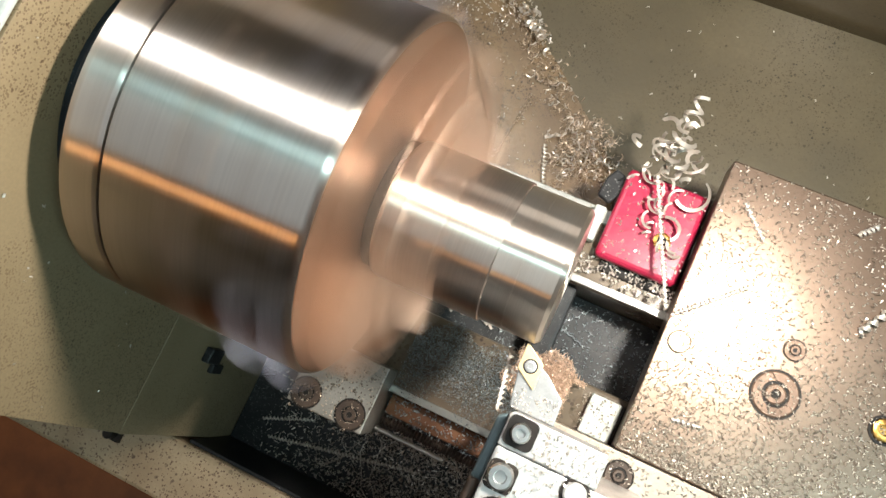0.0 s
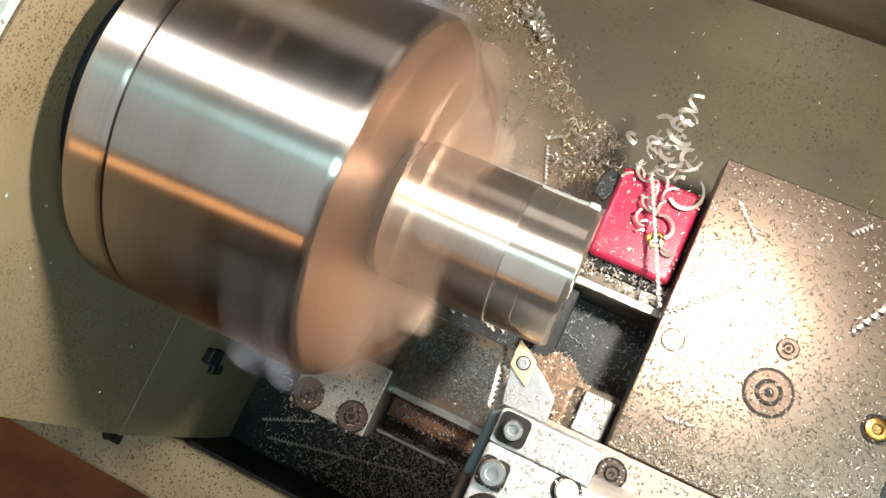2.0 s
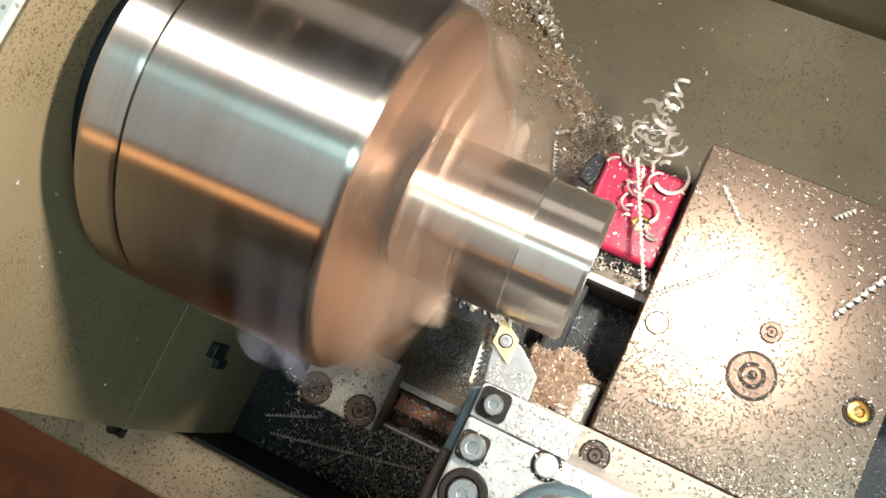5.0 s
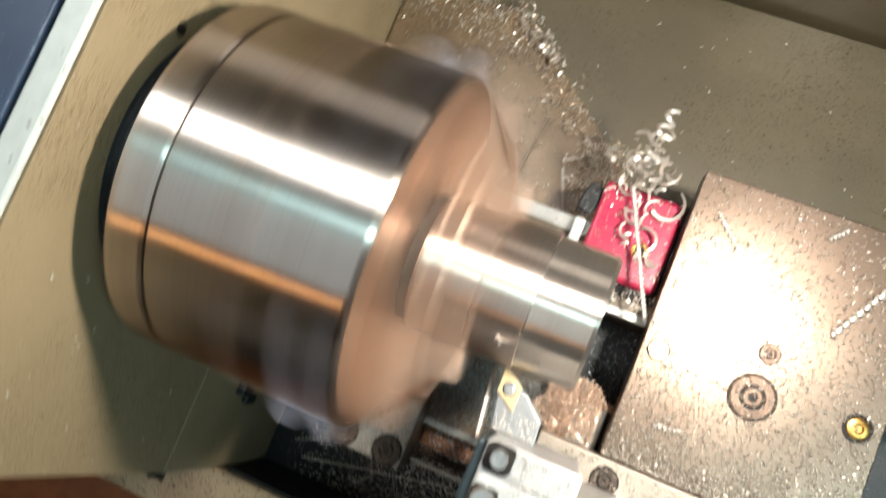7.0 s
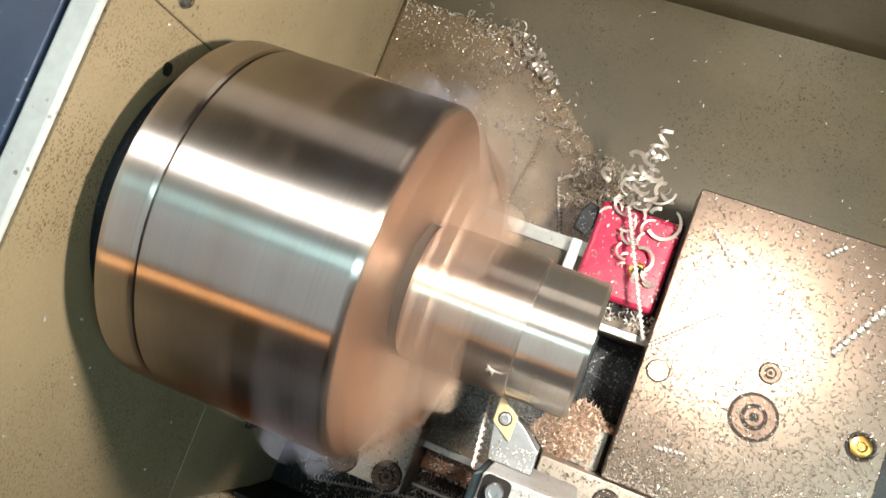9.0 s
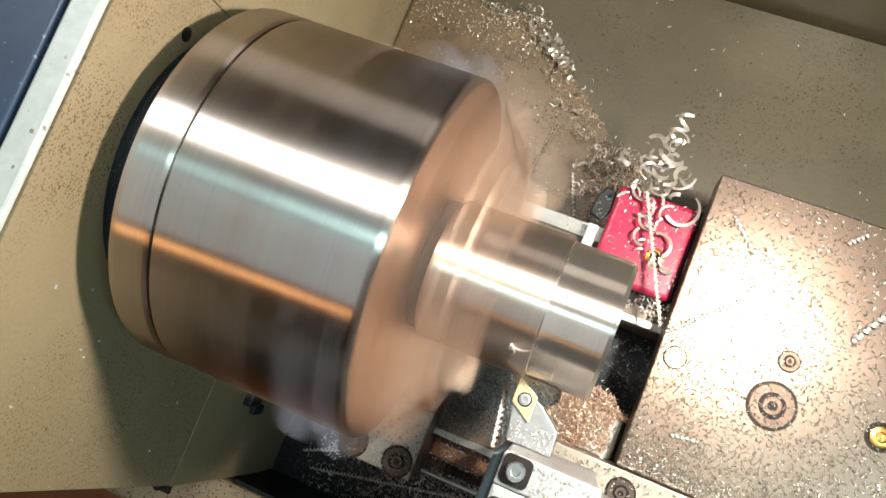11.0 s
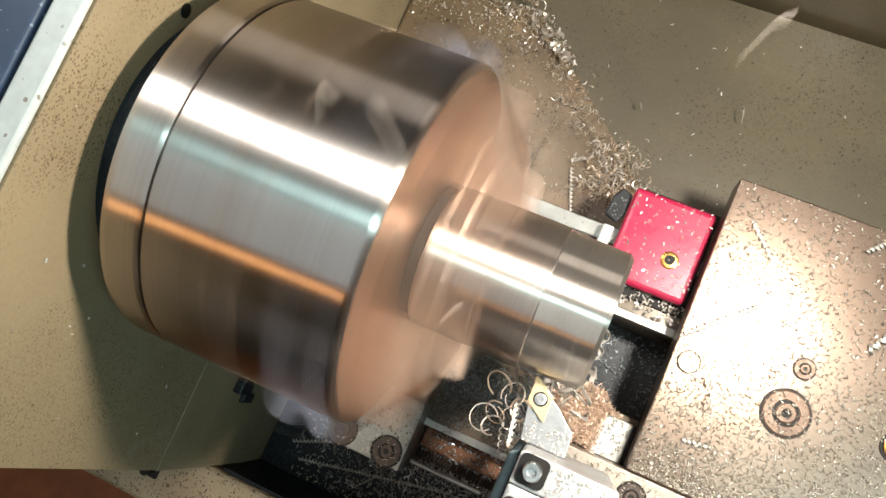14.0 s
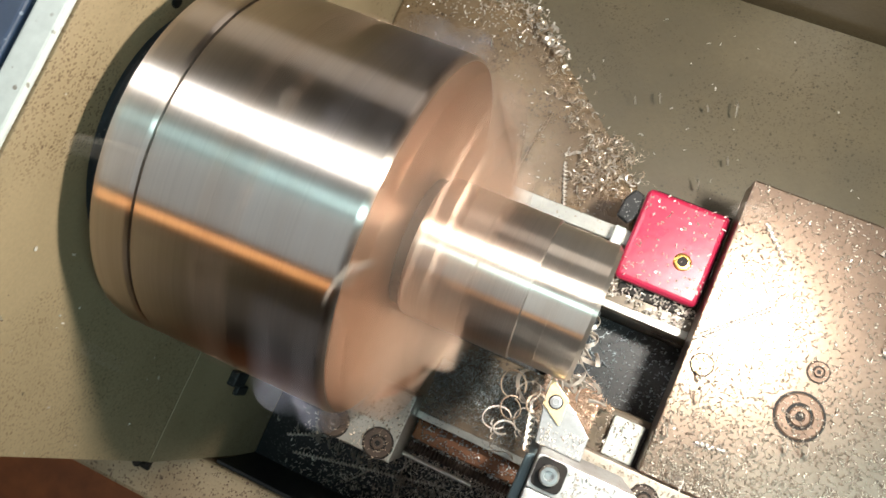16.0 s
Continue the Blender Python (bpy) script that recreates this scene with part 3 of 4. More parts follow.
ins = part("insert", prism([(p.x, p.y) for p in (dia if area2 > 0 else dia[::-1])], -0.0040, 0.0006, 0.0003), GOLD, tool, "gold-coated diamond insert")
part("insert_screw", revolve([(0.0004, 0.0024), (0.0010, 0.0024), (0.0012, 0.0020), (0.0012, 0.0011), (0.0008, 0.0010)], 24, "z", (mid.x, mid.y, 0)), SHANK, ins, "grey screw")
part("screw_gap", revolve([(0.0004, 0.0023), (0.00075, 0.0030), (0.00072, 0.0024)], 24, "z", (mid.x, mid.y, 0)), DARK, ins)


# ---- chips and swarf ----
def chip_mesh(rng, points, length, width):
    """Small bent chips at given places, in one bmesh."""
    bm = bmesh.new()
    for p in points:
        L, w = length * rng.uniform(0.5, 1.5), width * rng.uniform(0.6, 1.4)
        bend = rng.uniform(0.3, 2.6)
        m = Euler((rng.uniform(-0.7, 0.7), rng.uniform(-0.7, 0.7), rng.uniform(0, 6.28))).to_matrix()
        rows = []
        for i in range(4):
            a = bend * (i / 3 - 0.5)
            r = L / bend
            q = Vector((r * math.sin(a), 0, r * (math.cos(bend / 2) - math.cos(a)) * -1))
            rows.append([bm.verts.new(Vector(p) + m @ (q + Vector((0, s * w / 2, 0)))) for s in (-1, 1)])
        for i in range(3):
            bm.faces.new((rows[i][0], rows[i + 1][0], rows[i + 1][1], rows[i][1]))
    return bm


def ribbon(path, width, thick=0.00015, twist=None):
    """A thin flat ribbon along a list of points, turned by twist radians on the way."""
    bm = bmesh.new()
    ROUND.add(id(bm))
    n = len(path)
    prev = []
    up = Vector((0, 0, 1))
    for i, p in enumerate(path):
        d = (path[min(i + 1, n - 1)] - path[max(i - 1, 0)]).normalized()
        s = d.cross(up)
        s = s.normalized() if s.length > 1e-4 else Vector((1, 0, 0))
        if twist:
            s = Matrix.Rotation(twist * i / n, 3, d) @ s
        u = s.cross(d) * thick
        ring = [bm.verts.new(p + s * width / 2 * a + u * b) for a, b in ((-1, -1), (1, -1), (1, 1), (-1, 1))]
        for k in range(4):
            if prev:
                bm.faces.new((prev[k], prev[(k + 1) % 4], ring[(k + 1) % 4], ring[k]))
        prev = ring
    bmesh.ops.recalc_face_normals(bm, faces=bm.faces[:])
    return bm


def helix(start, end, radius, turns, per=14):
    """Points of a corkscrew from start to end."""
    start, end = Vector(start), Vector(end)
    d = (end - start).normalized()
    s = d.orthogonal().normalized()
    u = d.cross(s)
    n = max(int(turns * per), 6)
    return [start.lerp(end, i / n) + (s * math.cos(6.2832 * turns * i / n) + u * math.sin(6.2832 * turns * i / n)) * radius for i in range(n + 1)]


def arc(center, r, a0, a1, rise=0.0, tilt=(0, 0), n=16):
    m = Euler((tilt[0], tilt[1], 0)).to_matrix()
    return [Vector(center) + m @ Vector((r * math.cos(a0 + (a1 - a0) * i / n), r * math.sin(a0 + (a1 - a0) * i / n), rise * i / n)) for i in range(n + 1)]


rng = random.Random(7)


def spread(n, place):
    return [place(rng) for _ in range(n)]


def stuff(name, pts, length, width, mat, at, label, category="metal chips"):
    return single(name, chip_mesh(rng, pts, length, width), mat, at, label, category, kind="stuff", smooth=0)


def clipped(n, fn, ok):
    out = []
    while len(out) < n:
        p = fn()
        if ok(*p):
            out.append(p)
    return out


# chips on the saddle, riding with it
def on_plate(x, y):
    return math.hypot(x - 0.1897, y - 0.0014) > 0.013 or rng.random() < 0.5


pts = [(x, y, -0.0838) for x, y in clipped(7000, lambda: (rng.uniform(0.131, 0.251), -0.053 + 0.157 * rng.random() ** 2.1), on_plate)]
for _ in range(70):
    a, r = rng.uniform(0, 6.28), 0.0105 * math.sqrt(rng.random())
    pts.append((0.1897 + r * math.cos(a), 0.0014 + r * math.sin(a), -0.0828))
saddle_chips = stuff("saddle_chips", pts, 0.0014, 0.00045, CHIP_MIX, (0.19, 0.02, -0.0847), "bright steel chips scattered on the saddle plate")
pts = [(rng.uniform(0.132, 0.250), rng.triangular(-0.05, 0.103, 0.10), -0.0834) for _ in range(130)]
saddle_flakes = stuff("saddle_flakes", pts, 0.0018, 0.00055, CHIP, (0.19, 0.04, -0.0847), "larger bright flakes lying on the saddle plate")
pts = [(rng.uniform(0.1, 0.25), rng.uniform(-0.11, -0.056), -0.0806) for _ in range(1300)] + [(rng.uniform(0.107, 0.126), rng.uniform(-0.054, -0.034), -0.1022) for _ in range(90)]
slide_chips = stuff("slide_chips", pts, 0.0014, 0.0005, CHIP_MIX, (0.17, -0.08, -0.0815), "bright steel chips on the cross slide")
pts = [(rng.uniform(0.083, 0.149), rng.uniform(-0.13, -0.070), 0.0318) for _ in range(900)] + [(rng.uniform(0.095, 0.119), rng.uniform(-0.069, -0.057), 0.0322) for _ in range(160)] + [(rng.uniform(0.080, 0.097), rng.uniform(-0.056, -0.047), -0.0002) for _ in range(90)]
post_chips = stuff("post_chips", pts, 0.0010, 0.0004, CHIP, (0.11, -0.09, 0.0296), "fine chips dusting the tool post")
pts = [(rng.uniform(0.085, 0.128), rng.uniform(0.035, 0.085), -0.0980) for _ in range(110)]
red_chips = stuff("wiper_chips", pts, 0.0018, 0.0007, CHIP, (0.105, 0.06, -0.0985), "chips on the red wiper block")

# chips that stay
pts = clipped(9000, lambda: (rng.uniform(0.014, 0.080), rng.gauss(-0.050, 0.013), BED_Z + abs(rng.gauss(0, 0.003))), lambda x, y, z: -0.074 + 0.004 * math.sin(190 * x) < y < -0.032 + 0.004 * math.sin(230 * x))
stuff("way_chips", pts, 0.0010, 0.00026, CHIP_DULL, (0.04, -0.05, BED_Z), "grey chip heap on the front way")
pts = clipped(4600, lambda: (rng.gauss(0.087, 0.015), rng.gauss(-0.039, 0.011), BED_Z + abs(rng.gauss(0, 0.006))), lambda x, y, z: ((x - 0.087) / 0.023) ** 2 + ((y + 0.039) / 0.019) ** 2 < 0.8 + 0.3 * math.sin(260 * x) * math.sin(310 * y) and y < -0.021 and (x < 0.1 or y > -0.033))
stuff("tool_chips", pts, 0.0032, 0.00026, CHIP_COPPER, (0.083, -0.04, BED_Z), "straw-coloured chip heap below the tool")
pts = [(rng.triangular(-0.10, 0.11, 0.09), rng.uniform(-0.170, -0.107), PIT_Z + 0.0005 + 0.002 * rng.random()) for _ in range(5200)]
stuff("trough_chips", pts, 0.0024, 0.0006, CHIP, (0.03, -0.13, PIT_Z), "fine grey chips in the oily trough")
pts = [(rng.uniform(0.012, 0.11), rng.uniform(-0.092, -0.077), -0.1163 + rng.random() * 0.002) for _ in range(420)]
stuff("ledge_chips", pts, 0.0014, 0.0006, CHIP_GREY, (0.05, -0.085, -0.117), "chips along the lead screw ledge")
pts = [(rng.uniform(0.05, 0.14), rng.uniform(-0.028, 0.015), -0.1494) for _ in range(620)]
stuff("web_chips", pts, 0.0016, 0.0006, CHIP_GREY, (0.09, -0.005, -0.150), "fine chips in the gap of the bed")
pts = [(rng.uniform(0.06, 0.135), rng.uniform(0.0225, 0.034), BED_Z + rng.random() * 0.002) for _ in range(260)]
stuff("rear_way_chips", pts, 0.0022, 0.0009, CHIP, (0.1, 0.027, BED_Z), "chips heaped on the rear way")


def in_foot(x, y):
    return 0.064 < y < 0.188 and x < 0.08 - max(0, y - 0.10) * 1.25


EDGE = [(-0.066, 0.190), (-0.030, 0.183), (-0.010, 0.164), (0.016, 0.141), (0.033, 0.122), (0.050, 0.117), (0.066, 0.118)]


def along_edge(u, side):
    """A place on the casting's edge, u from 0 to 1, set off sideways."""
    k = min(int(u * (len(EDGE) - 1)), len(EDGE) - 2)
    f = u * (len(EDGE) - 1) - k
    (x0, y0), (x1, y1) = EDGE[k], EDGE[k + 1]
    d = Vector((x1 - x0, y1 - y0)).normalized()
    return x0 + (x1 - x0) * f - d.y * side, y0 + (y1 - y0) * f + d.x * side


def in_corner(x, y):
    return y > 0.064 and math.hypot((x - 0.053) / 1.15, y - 0.098) < 0.026 * (0.75 + 0.35 * math.sin(9 * math.atan2(y - 0.098, x - 0.053)))


pts = [(x, y, -0.1550 + rng.random() * 0.002) for x, y in clipped(330, lambda: (rng.uniform(-0.115, 0.075), rng.uniform(0.065, 0.187)), in_foot)]
pts += [(rng.uniform(-0.112, -0.02), 0.187 - 0.03 * rng.random() ** 2, -0.1550 + rng.random() * 0.002) for _ in range(420)]
stuff("foot_chips", pts, 0.0016, 0.0006, CHIP, (-0.02, 0.13, -0.156), "bright chips strewn over the oily foot casting")
pts = []
for _ in range(420):
    x, y = along_edge(rng.random(), rng.gauss(-0.004, 0.005))
    pts.append((x, y, -0.1545 + rng.random() * 0.004))
stuff("edge_chips", pts, 0.0026, 0.00032, CHIP_WARM, (0.02, 0.15, -0.166), "curled chips heaped along the edge of the casting")
pts = [(x, y, -0.1550 + rng.random() * 0.006) for x, y in clipped(650, lambda: (rng.gauss(0.053, 0.014), rng.gauss(0.098, 0.014)), in_corner)]
stuff("corner_chips", pts, 0.0030, 0.00026, CHIP_WARM, (0.053, 0.098, -0.156), "matted fine chips heaped in the casting's corner")
pts = [(rng.uniform(0.0, 0.25), rng.uniform(0.11, 0.23), TRAY_Z + 0.0006) for _ in range(34)]
stuff("tray_chips", pts, 0.0020, 0.0007, CHIP, (0.12, 0.17, TRAY_Z), "a few chips on the tray")

pts = [(-0.1152, -0.102, -0.057), (-0.1152, -0.114, -0.060), (-0.1152, -0.113, -0.071), (-0.1152, -0.139, -0.063), (-0.1152, -0.064, 0.063), (-0.1152, -0.128, 0.01)]
pts += [(-0.1152, rng.uniform(-0.15, 0.06), rng.uniform(-0.09, 0.09)) for _ in range(26)]
stuff("face_chips", pts, 0.0014, 0.0007, CHIP, (-0.116, -0.05, 0.0), "a few bright chips stuck to the oily headstock face")

pts = [(rng.gauss(sx, 0.0045), rng.gauss(sy, 0.0045), -0.0852) for sx, sy in ((-0.0225, -0.096), (0.0036, -0.0965)) for _ in range(70)] + [(rng.uniform(-0.03, 0.012), rng.uniform(-0.102, -0.068), -0.0856) for _ in range(160)]
stuff("bracket_chips", pts, 0.0010, 0.0004, CHIP_WARM, (-0.009, -0.085, -0.086), "fine grit and chips on the bracket and its screws")

# curled chips big enough to tell apart
for k in range(330):
    kind = k % 5
    if kind < 2:
        x, y = along_edge(rng.random(), rng.gauss(-0.004, 0.007))
    elif kind == 2:
        x, y = rng.gauss(-0.010, 0.010), 0
        y = 0.168 - 0.62 * (x + 0.010) + rng.gauss(0, 0.003)
    else:
        x, y = clipped(1, lambda: (rng.gauss(0.050, 0.013), rng.gauss(0.100, 0.012)), in_corner)[0]
    c = (x, y, -0.1515 + rng.random() * 0.004)
    r = rng.uniform(0.0009, 0.0030)
    a0 = rng.uniform(0, 6.28)
    wide = rng.uniform(0.0004, 0.0009) if kind != 2 else rng.uniform(0.0008, 0.0018)
    b = ribbon(arc(c, r, a0, a0 + rng.uniform(1.0, 3.9), rng.uniform(0, 0.003), (rng.uniform(-0.6, 0.6), rng.uniform(-0.6, 0.6)), 12), wide, 0.00012, rng.uniform(-1.5, 1.5))
    single("curled_chip", b, (CHIP, CHIP_WARM)[k % 2], (c[0], c[1], -0.156), "bright curled steel chip on the oily casting" if kind != 2 else "broad curled shaving of bright steel", "metal chip", "curled chips behind the chuck")


def strand(name, start, end, r, turns, width, at, label, mat=None):
    return single(name, ribbon(helix(start, end, r, turns), width), mat or CHIP, at, label, "swarf", "swarf strands")


strand("swarf_strand", (0.028, 0.097, -0.1535), (0.039, 0.068, -0.1535), 0.0009, 12, 0.0011, (0.033, 0.085, -0.156), "thin twisted strand of swarf behind the bed")
strand("swarf_strand", (-0.087, -0.158, -0.2695), (0.029, -0.133, -0.2695), 0.0010, 42, 0.0012, (-0.03, -0.145, PIT_Z), "long thin twisted strand of swarf in the trough")
strand("swarf_strand", (-0.097, -0.148, -0.2695), (-0.059, -0.132, -0.2695), 0.0010, 14, 0.0012, (-0.08, -0.14, PIT_Z), "short twisted strand of swarf in the trough")
strand("swarf_strand", (0.007, 0.125, -0.1545), (0.002, 0.080, -0.1545), 0.0005, 16, 0.0006, (0.005, 0.1, -0.156), "hair-thin strand of swarf on the oily casting", CHIP_WARM)
strand("swarf_strand", (0.006, 0.103, -0.1535), (0.009, 0.124, -0.1535), 0.0004, 8, 0.0007, (0.008, 0.113, -0.156), "hair-thin strand of swarf on the oily casting", CHIP_WARM)
strand("swarf_strand", (0.026, 0.101, -0.1530), (0.038, 0.108, -0.1530), 0.0005, 2, 0.0016, (0.032, 0.104, -0.156), "flat bright shaving on the oily casting")
strand("swarf_strand", (0.066, -0.020, -0.1485), (0.095, 0.012, -0.1485), 0.0004, 9, 0.0006, (0.08, -0.004, -0.150), "hair-thin strand of swarf in the gap of the bed", CHIP_GREY)
strand("swarf_strand", (0.060, 0.002, -0.1485), (0.100, -0.010, -0.1485), 0.0004, 9, 0.0006, (0.08, -0.004, -0.150), "hair-thin strand of swarf in the gap of the bed", CHIP_GREY)
strand("swarf_strand", (-0.041, -0.161, -0.2695), (-0.026, -0.144, -0.2695), 0.0007, 8, 0.0010, (-0.033, -0.15, PIT_Z), "short twisted strand of swarf in the trough")
plate_strands = [
    strand("swarf_strand", (0.131, 0.017, -0.0830), (0.160, 0.045, -0.0832), 0.0008, 18, 0.0010, (0.145, 0.03, -0.0847), "twisted strand of swarf lying on the saddle"),
    strand("swarf_strand", (0.214, 0.044, -0.0815), (0.234, 0.079, -0.0815), 0.0014, 9, 0.0016, (0.22, 0.06, -0.0847), "bright corkscrew of swarf on the saddle"),
    strand("swarf_strand", (0.198, 0.090, -0.0828), (0.206, 0.098, -0.0828), 0.0011, 5, 0.0012, (0.20, 0.094, -0.0847), "short corkscrew of swarf on the saddle"),
    strand("swarf_strand", (0.143, 0.085, -0.0832), (0.158, 0.070, -0.0832), 0.0010, 6, 0.0012, (0.15, 0.078, -0.0847), "short twisted strand of swarf on the saddle"),
    strand("swarf_strand", (0.150, -0.030, -0.0832), (0.165, -0.028, -0.0832), 0.0009, 6, 0.0011, (0.157, -0.029, -0.0847), "short twisted strand of swarf on the saddle"),
    strand("swarf_strand", (0.0700, -0.0335, -0.028), (0.0775, -0.0590, 0.0225), 0.0007, 12, 0.0012, (0.075, -0.05, -0.0), "straight twisted strand of swarf beside the tool"),
]

# the tangle on the wiper block
tb = []
for k in range(40):
    u = rng.random() ** 1.4
    c = (0.104 - 0.004 * u + rng.gauss(0, 0.0085 * (1 - 0.6 * u)), 0.088 + 0.022 * u + rng.gauss(0, 0.004), -0.095 + 0.022 * u + rng.random() * 0.006)
    a0 = rng.uniform(0, 6.28)
    tb.append(ribbon(arc(c, rng.uniform(0.0028, 0.0075), a0, a0 + rng.uniform(1.0, 3.4), rng.uniform(-0.004, 0.006), (rng.uniform(-0.7, 0.7), rng.uniform(-0.7, 0.7))), rng.uniform(0.0012, 0.0024), 0.0002, rng.uniform(-2.4, 2.4)))
for k in range(16):
    c = (rng.uniform(0.088, 0.122), rng.uniform(0.048, 0.086), -0.0955 + rng.random() * 0.003)
    a0 = rng.uniform(0, 6.28)
    tb.append(ribbon(arc(c, rng.uniform(0.0022, 0.0065), a0, a0 + rng.uniform(1.0, 3.0), 0.001, (rng.uniform(-0.2, 0.2), rng.uniform(-0.2, 0.2))), rng.uniform(0.0009, 0.0018), 0.0002, rng.uniform(-1, 1)))
tb.append(ribbon(arc((0.118, 0.082, -0.0945), 0.0085, -2.4, 1.1, 0.004, (0.1, 0.1), 20), 0.0019, 0.0002, 1.0))
tb.append(ribbon(helix((0.098, 0.084, -0.090), (0.1275, 0.018, -0.0805), 0.0008, 26), 0.0013))
tb.append(ribbon(helix((0.100, 0.108, -0.074), (0.104, 0.124, -0.070), 0.0035, 2), 0.0018))
tangle = thing("swarf_tangle", (0.105, 0.085, -0.0985), "bright tangle of curled swarf lying on the red wiper block", "swarf")
for b in tb:
    part("curl", b, CHIP, tangle)
cb = [ribbon(helix((0.0760, -0.0305, 0.003), (0.0690, -0.0205, 0.0262), 0.0007, 5), 0.0009), ribbon(arc((0.0700, -0.014, 0.026), 0.0075, -1.6, 0.3, 0.010, (0.5, 0.2)), 0.0008)]
cut_chip = single("cutting_chip", joined(*cb), CHIP, (0.0760, -0.0305, 0.0), "thin fresh chip curling off the tool tip", "swarf")

nest = thing("swarf_nest", (0.066, -0.046, -0.008), "loose nest of ring-shaped steel curls beside the tool", "swarf")
for k, (cx, cy, cz, r) in enumerate(((-0.006, -0.008, 0.004, 0.0058), (-0.002, -0.002, 0.008, 0.0046), (0.003, 0.006, 0.006, 0.0050), (-0.005, 0.008, 0.003, 0.0055), (0.004, -0.004, 0.002, 0.0048), (0.007, 0.003, 0.009, 0.0042), (-0.001, -0.011, 0.001, 0.0044))):
    a0 = rng.uniform(0, 6.28)
    part("curl", ribbon(arc((0.066 + cx, -0.046 + cy, -0.008 + cz), r, a0, a0 + rng.uniform(4.4, 7.2), rng.uniform(0.001, 0.004), (rng.uniform(-0.7, 0.7), rng.uniform(-0.7, 0.7)), 26), rng.uniform(0.0004, 0.0008), 0.00015, rng.uniform(-1.5, 1.5)), (CHIP, CHIP_WARM)[k % 2], nest)

path = []
for i in range(91):
    r = 0.0322 + 0.0011 * math.sin(i * 1.3) + 0.0008 * math.sin(i * 0.37) + 0.016 * max(0, i - 74) / 16
    path.append(Vector((-0.011 + 0.018 * i / 90 + 0.0016 * math.sin(i * 0.9), r * math.cos(0.125 * i), r * math.sin(0.125 * i))))
whip = single("swarf_strand", ribbon(path, 0.0016), CHIP, (0, 0, 0), "long bright strand of swarf caught by the spinning work", "swarf", "swarf strands")

# chips thrown off the work: where each one is at a moment of its flight, and its size
FLIGHTS = [(14.5, 0.074, 0.034, 0.00, 1.6), (14.5, 0.077, 0.007, 0.03, 1.4), (14.5, -0.021, -0.060, 0.07, 1.8), (1.0, -0.024, -0.096, 0.05, 1.2), (1.0, 0.019, -0.034, 0.12, 1.0), (1.0, -0.037, -0.052, 0.12, 0.8), (13.5, 0.083, 0.105, -0.10, 1.6), (14.0, -0.012, 0.014, 0.14, 0.7), (14.0, -0.109, -0.142, -0.05, 0.8), (14.5, 0.097, 0.050, -0.02, 2.2), (14.5, 0.126, 0.051, 0.10, 1.2), (15.0, 0.067, 0.023, 0.20, 1.2), (15.0, -0.009, -0.030, 0.13, 1.3), (15.0, 0.013, 0.030, 0.08, 1.3), (15.0, -0.067, -0.091, 0.10, 1.5), (15.5, 0.064, 0.006, 0.20, 1.0), (15.5, -0.003, -0.019, 0.10, 1.1), (15.5, 0.046, 0.011, 0.05, 1.0), (16.0, -0.068, -0.023, 0.12, 1.1), (16.0, 0.016, -0.029, 0.13, 1.6)]
for k in range(80):
    # the caught tangle is cut up: chips leave the tool tip in all upward directions
    out, up = rng.uniform(0, 6.28), rng.uniform(0.02, 0.14)
    far = rng.uniform(0.03, 0.17)
    FLIGHTS.append((13.2 + 2.9 * (k + rng.random()) / 80, 0.066 + far * math.cos(out) - 0.035, -0.02 + 0.8 * far * math.sin(out), max(up, 0.095 if far < 0.12 else 0.0), rng.choice((0.5, 0.7, 0.9, 1.1, 1.3))))
fliers = []
for t, fx, fy, fz, size in FLIGHTS:
    home = Vector((rng.uniform(0.006, 0.052), rng.uniform(-0.020, 0.006), -0.1485))
    if size > 1.9:
        b = ribbon(helix(home - Vector((0.006 * size, 0, 0)), home + Vector((0.006 * size, 0.002, 0)), 0.0016, 5), 0.0016)
    else:
        b = ribbon(arc(home, 0.0026 * size, 0, 4.4, 0.002, (0.4, 0.3)), 0.0015)
    ob = single("flying_chip", b, CHIP, home, "bright curl of steel thrown off the work", "metal chip", "chips thrown off the work")
    fliers.append((ob, t, home, Vector((fx, fy, fz))))


# ---- movement ----
FEED = [(0.0, 0.0), (0.5, -0.0007), (1.0, -0.0018), (1.5, -0.0038), (2.0, -0.0056), (2.5, -0.0072), (3.0, -0.0093), (3.5, -0.0119), (4.0, -0.0146),
        (5.2, -0.0203), (6.3, -0.0243), (6.8, -0.0250), (7.5, -0.0239), (9.0, -0.0238), (10.5, -0.0241), (11.6, -0.0236), (12.0, -0.0219), (12.5, -0.0202), (13.0, -0.0185),
        (13.5, -0.0161), (14.0, -0.0138), (14.5, -0.0113), (15.0, -0.0082), (15.5, -0.0052), (16.0, -0.0024)]


def feed_at(t):
    for (t0, c0), (t1, c1) in zip(FEED, FEED[1:]):
        if t <= t1:
            return c0 + (c1 - c0) * (t - t0) / (t1 - t0)
    return FEED[-1][1]


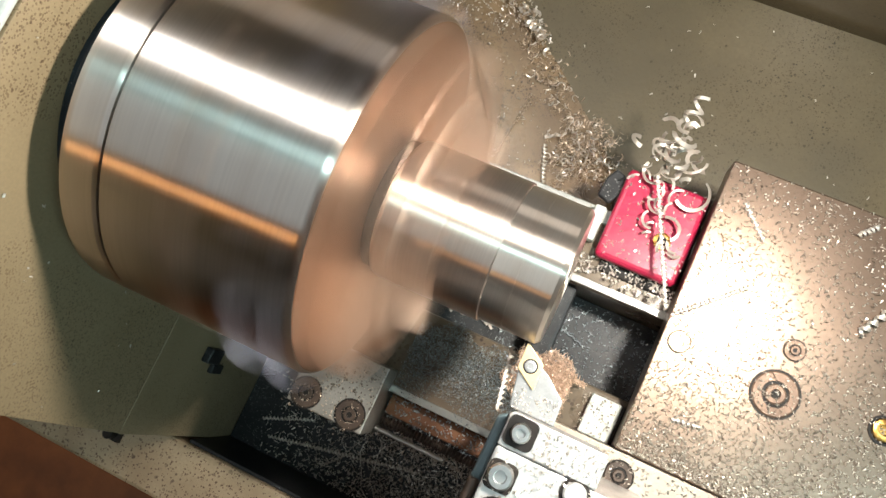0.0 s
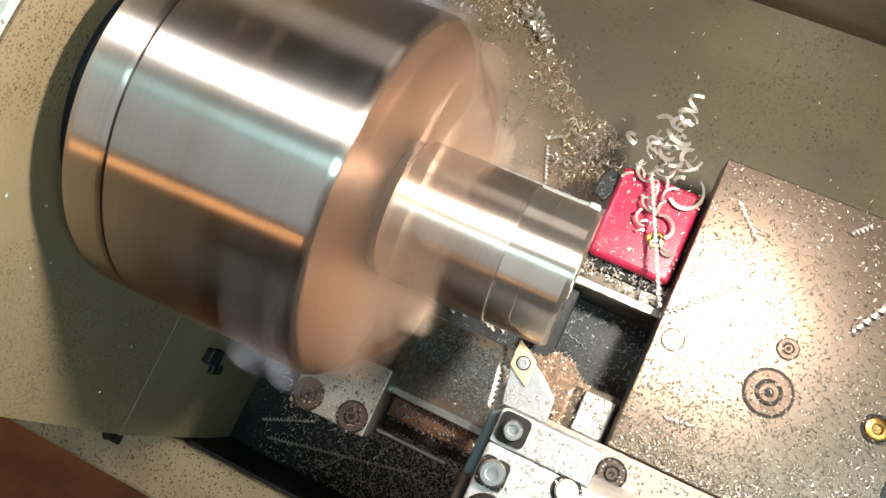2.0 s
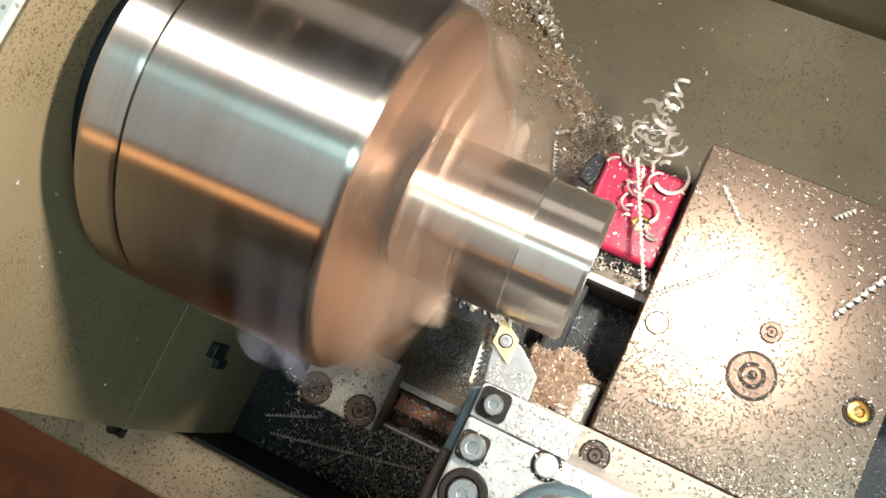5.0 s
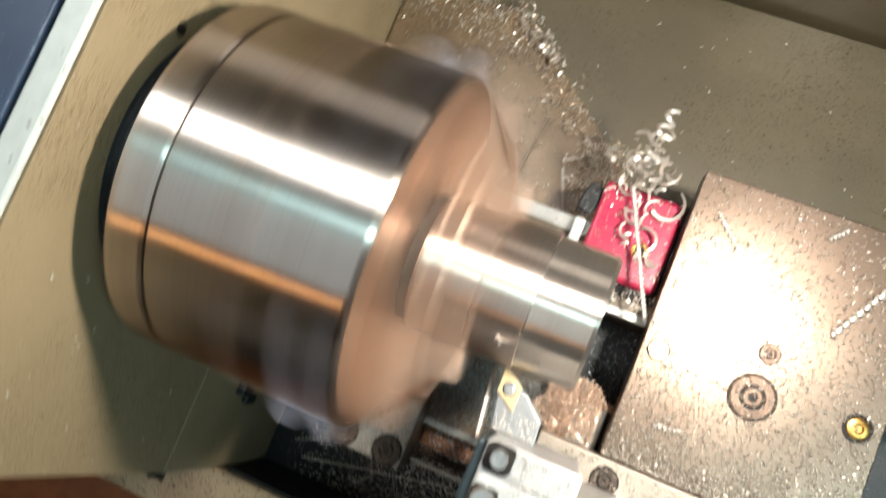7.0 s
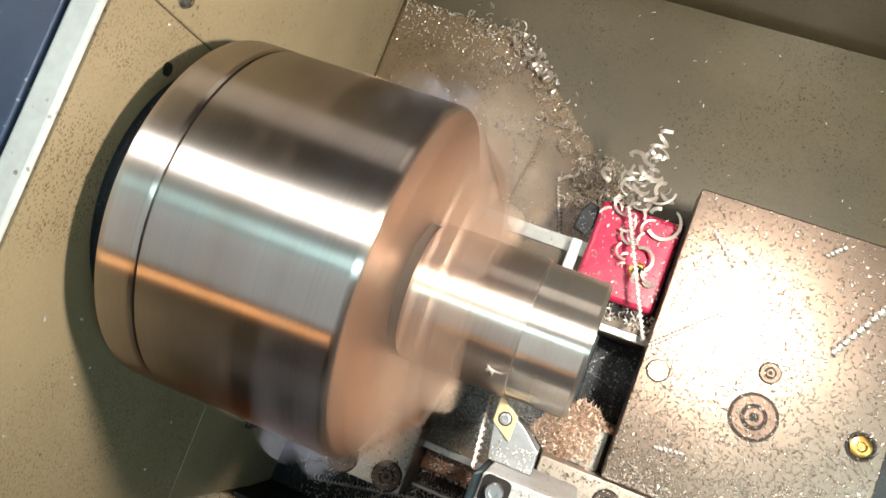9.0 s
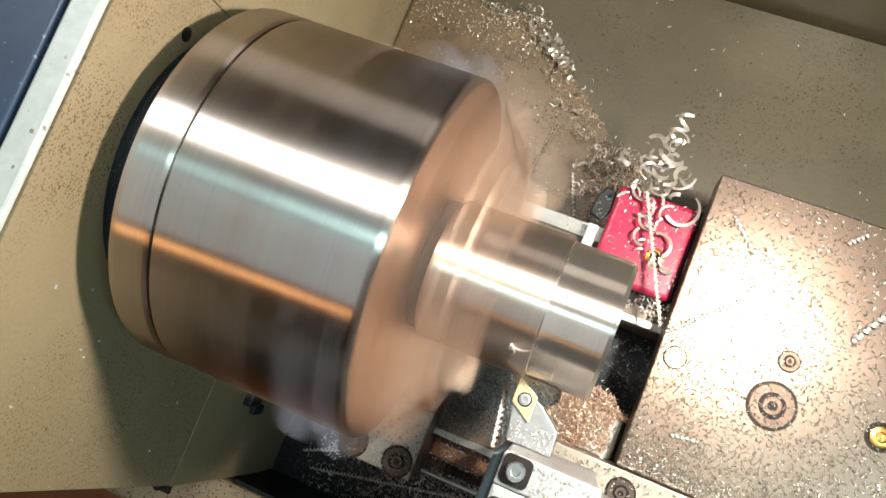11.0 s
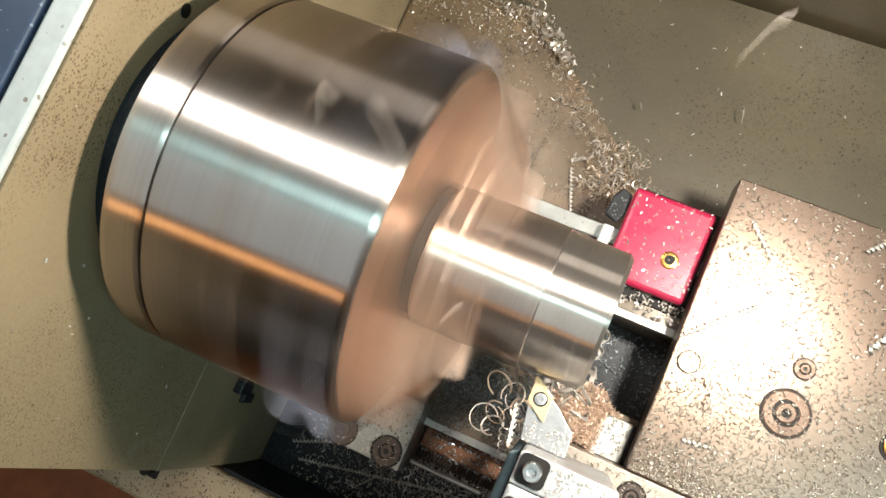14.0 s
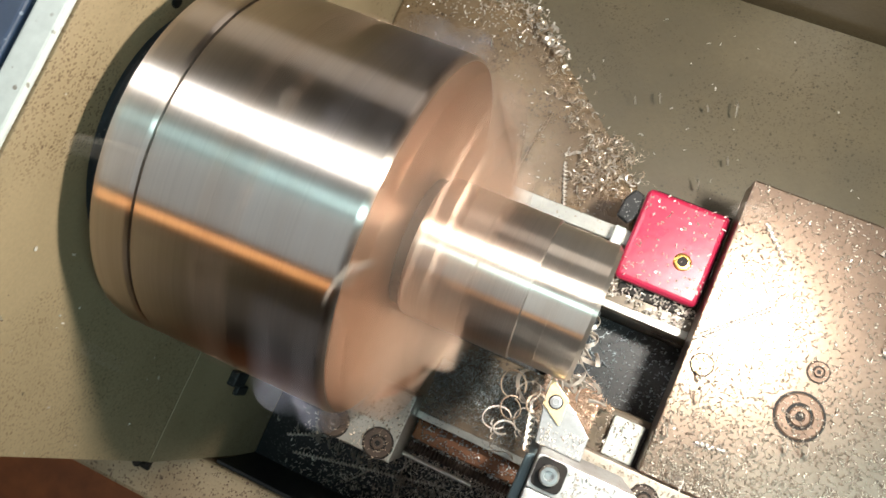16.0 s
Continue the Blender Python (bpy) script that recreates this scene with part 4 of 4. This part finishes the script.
def motions():
    spin = [(i / FPS, pose(0, 0, 0, (95.0 + 88.0 * i) % 360)) for i in range(481)]
    walk(chuck, spin)
    walk(work, spin)
    for ob in [saddle, red, post, tool, saddle_chips, saddle_flakes, slide_chips, post_chips, red_chips] + plate_strands:
        at = ORIGIN[ob.name]
        walk(ob, [(t, pose(at.x + c, at.y, at.z)) for t, c in FEED])
    # the tangle rides on the wiper block, is caught and thrown over the work, and ends beside the tool
    a = ORIGIN[tangle.name]
    rows = [(t, pose(a.x + feed_at(t), a.y, a.z)) for t, _ in FEED if t < 12.8]
    rows += [(13.02, pose(a.x - 0.0184, a.y, a.z)), (13.14, pose(0.095, 0.05, -0.03, 40, 10, 30)), (13.25, pose(0.085, -0.005, 0.045, 80, 30, 70)),
             (13.45, pose(0.066, -0.045, 0.0, 95, 40, 110)), (13.8, pose(0.060, -0.040, -0.050, 120, 30, 140)), (14.5, pose(0.062, -0.043, -0.058, 125, 35, 150)), (16.0, pose(0.072, -0.043, -0.058, 130, 30, 165))]
    walk(tangle, rows)
    # the nest lies on the web below the chuck, is lifted with the tangle and then rides beside the tool
    low = pose(-0.050, -0.006, -0.141)
    walk(nest, [(0.0, low), (13.2, low), (13.32, pose(0.045, -0.050, -0.090, 40, 10, 30)), (13.45, pose(0.056, -0.040, -0.002, 60, 20, 20)), (13.8, pose(0.0545, -0.046, -0.008, 20, 5, 0)), (14.5, pose(0.0565, -0.046, -0.008, 10, 0, 0)), (15.0, pose(0.0588, -0.046, -0.008)), (16.0, pose(0.0655, -0.047, -0.008, -10, 0, 0))])
    for ob, t, home, mid in fliers:
        d = mid - home
        land = Vector((mid.x + d.x * 0.5, mid.y + d.y * 0.5, 0))
        # it comes to rest in the tray or, beyond the rims, on the floor or the headstock's top
        if land.x < -0.118 and land.y > -0.135:
            land.z = 0.104
        elif land.y < -0.175:
            land.y, land.z = min(land.y, -0.23), -1.045
        elif land.y > 0.225:
            land.y, land.z = max(land.y, 0.32), -1.045
        elif land.y > 0.064:
            land.z = TRAY_Z + 0.012
        elif land.x > 0.12:
            land.z = -0.08
        else:
            land = Vector((land.x, -0.14, PIT_Z + 0.006))
        rows = [(0.0, pose(*home)), (max(t - 0.24, 0.1), pose(*home)), (t, pose(*mid, 40, 60, 35)), (t + 0.2, pose(*land, 60, 20, 80))]
        if t + 0.2 > 16.0:
            rows[-1] = (16.2, rows[-1][1])
        walk(ob, rows + ([(16.0, rows[-1][1])] if t + 0.2 < 16.0 else []))
    # a long strand is caught by the work at 14.3 s, whips round it and drops back
    rows = [(0.0, pose(0.03, -0.139, -0.263, 0, 88, 0)), (14.1, pose(0.03, -0.139, -0.263, 0, 88, 0)), (14.2, pose(0.055, -0.05, -0.05, 0, 40, 0)), (14.3, pose(0.070, 0, 0, 0, 0, 0))]
    rows += [(14.3 + (i + 1) / 30, pose(0.070, 0, 0, 80.0 * (i + 1))) for i in range(11)]
    rows += [(14.75, pose(0.055, -0.05, -0.05, 940, 40, 0)), (14.85, pose(0.03, -0.139, -0.263, 970, 88, 0)), (16.0, pose(0.03, -0.139, -0.263, 970, 88, 0))]
    walk(whip, rows)
    a = ORIGIN[cut_chip.name]
    low = (0.0, -0.02, -0.12)
    walk(cut_chip, [(0.0, pose(a.x + low[0], a.y + low[1], low[2])), (4.3, pose(a.x - 0.015, a.y + low[1], low[2])), (6.0, pose(a.x - 0.0235, a.y, a.z)),
                    (6.3, pose(a.x - 0.0243, a.y, a.z)), (7.5, pose(a.x - 0.0239, a.y, a.z)), (11.6, pose(a.x - 0.0236, a.y, a.z)), (12.3, pose(a.x - 0.021, a.y, a.z)),
                    (12.8, pose(a.x - 0.025, a.y - 0.03, -0.09, 50, 0, 40)), (16.0, pose(a.x - 0.025, a.y - 0.03, -0.095, 60, 0, 50))])


motions()
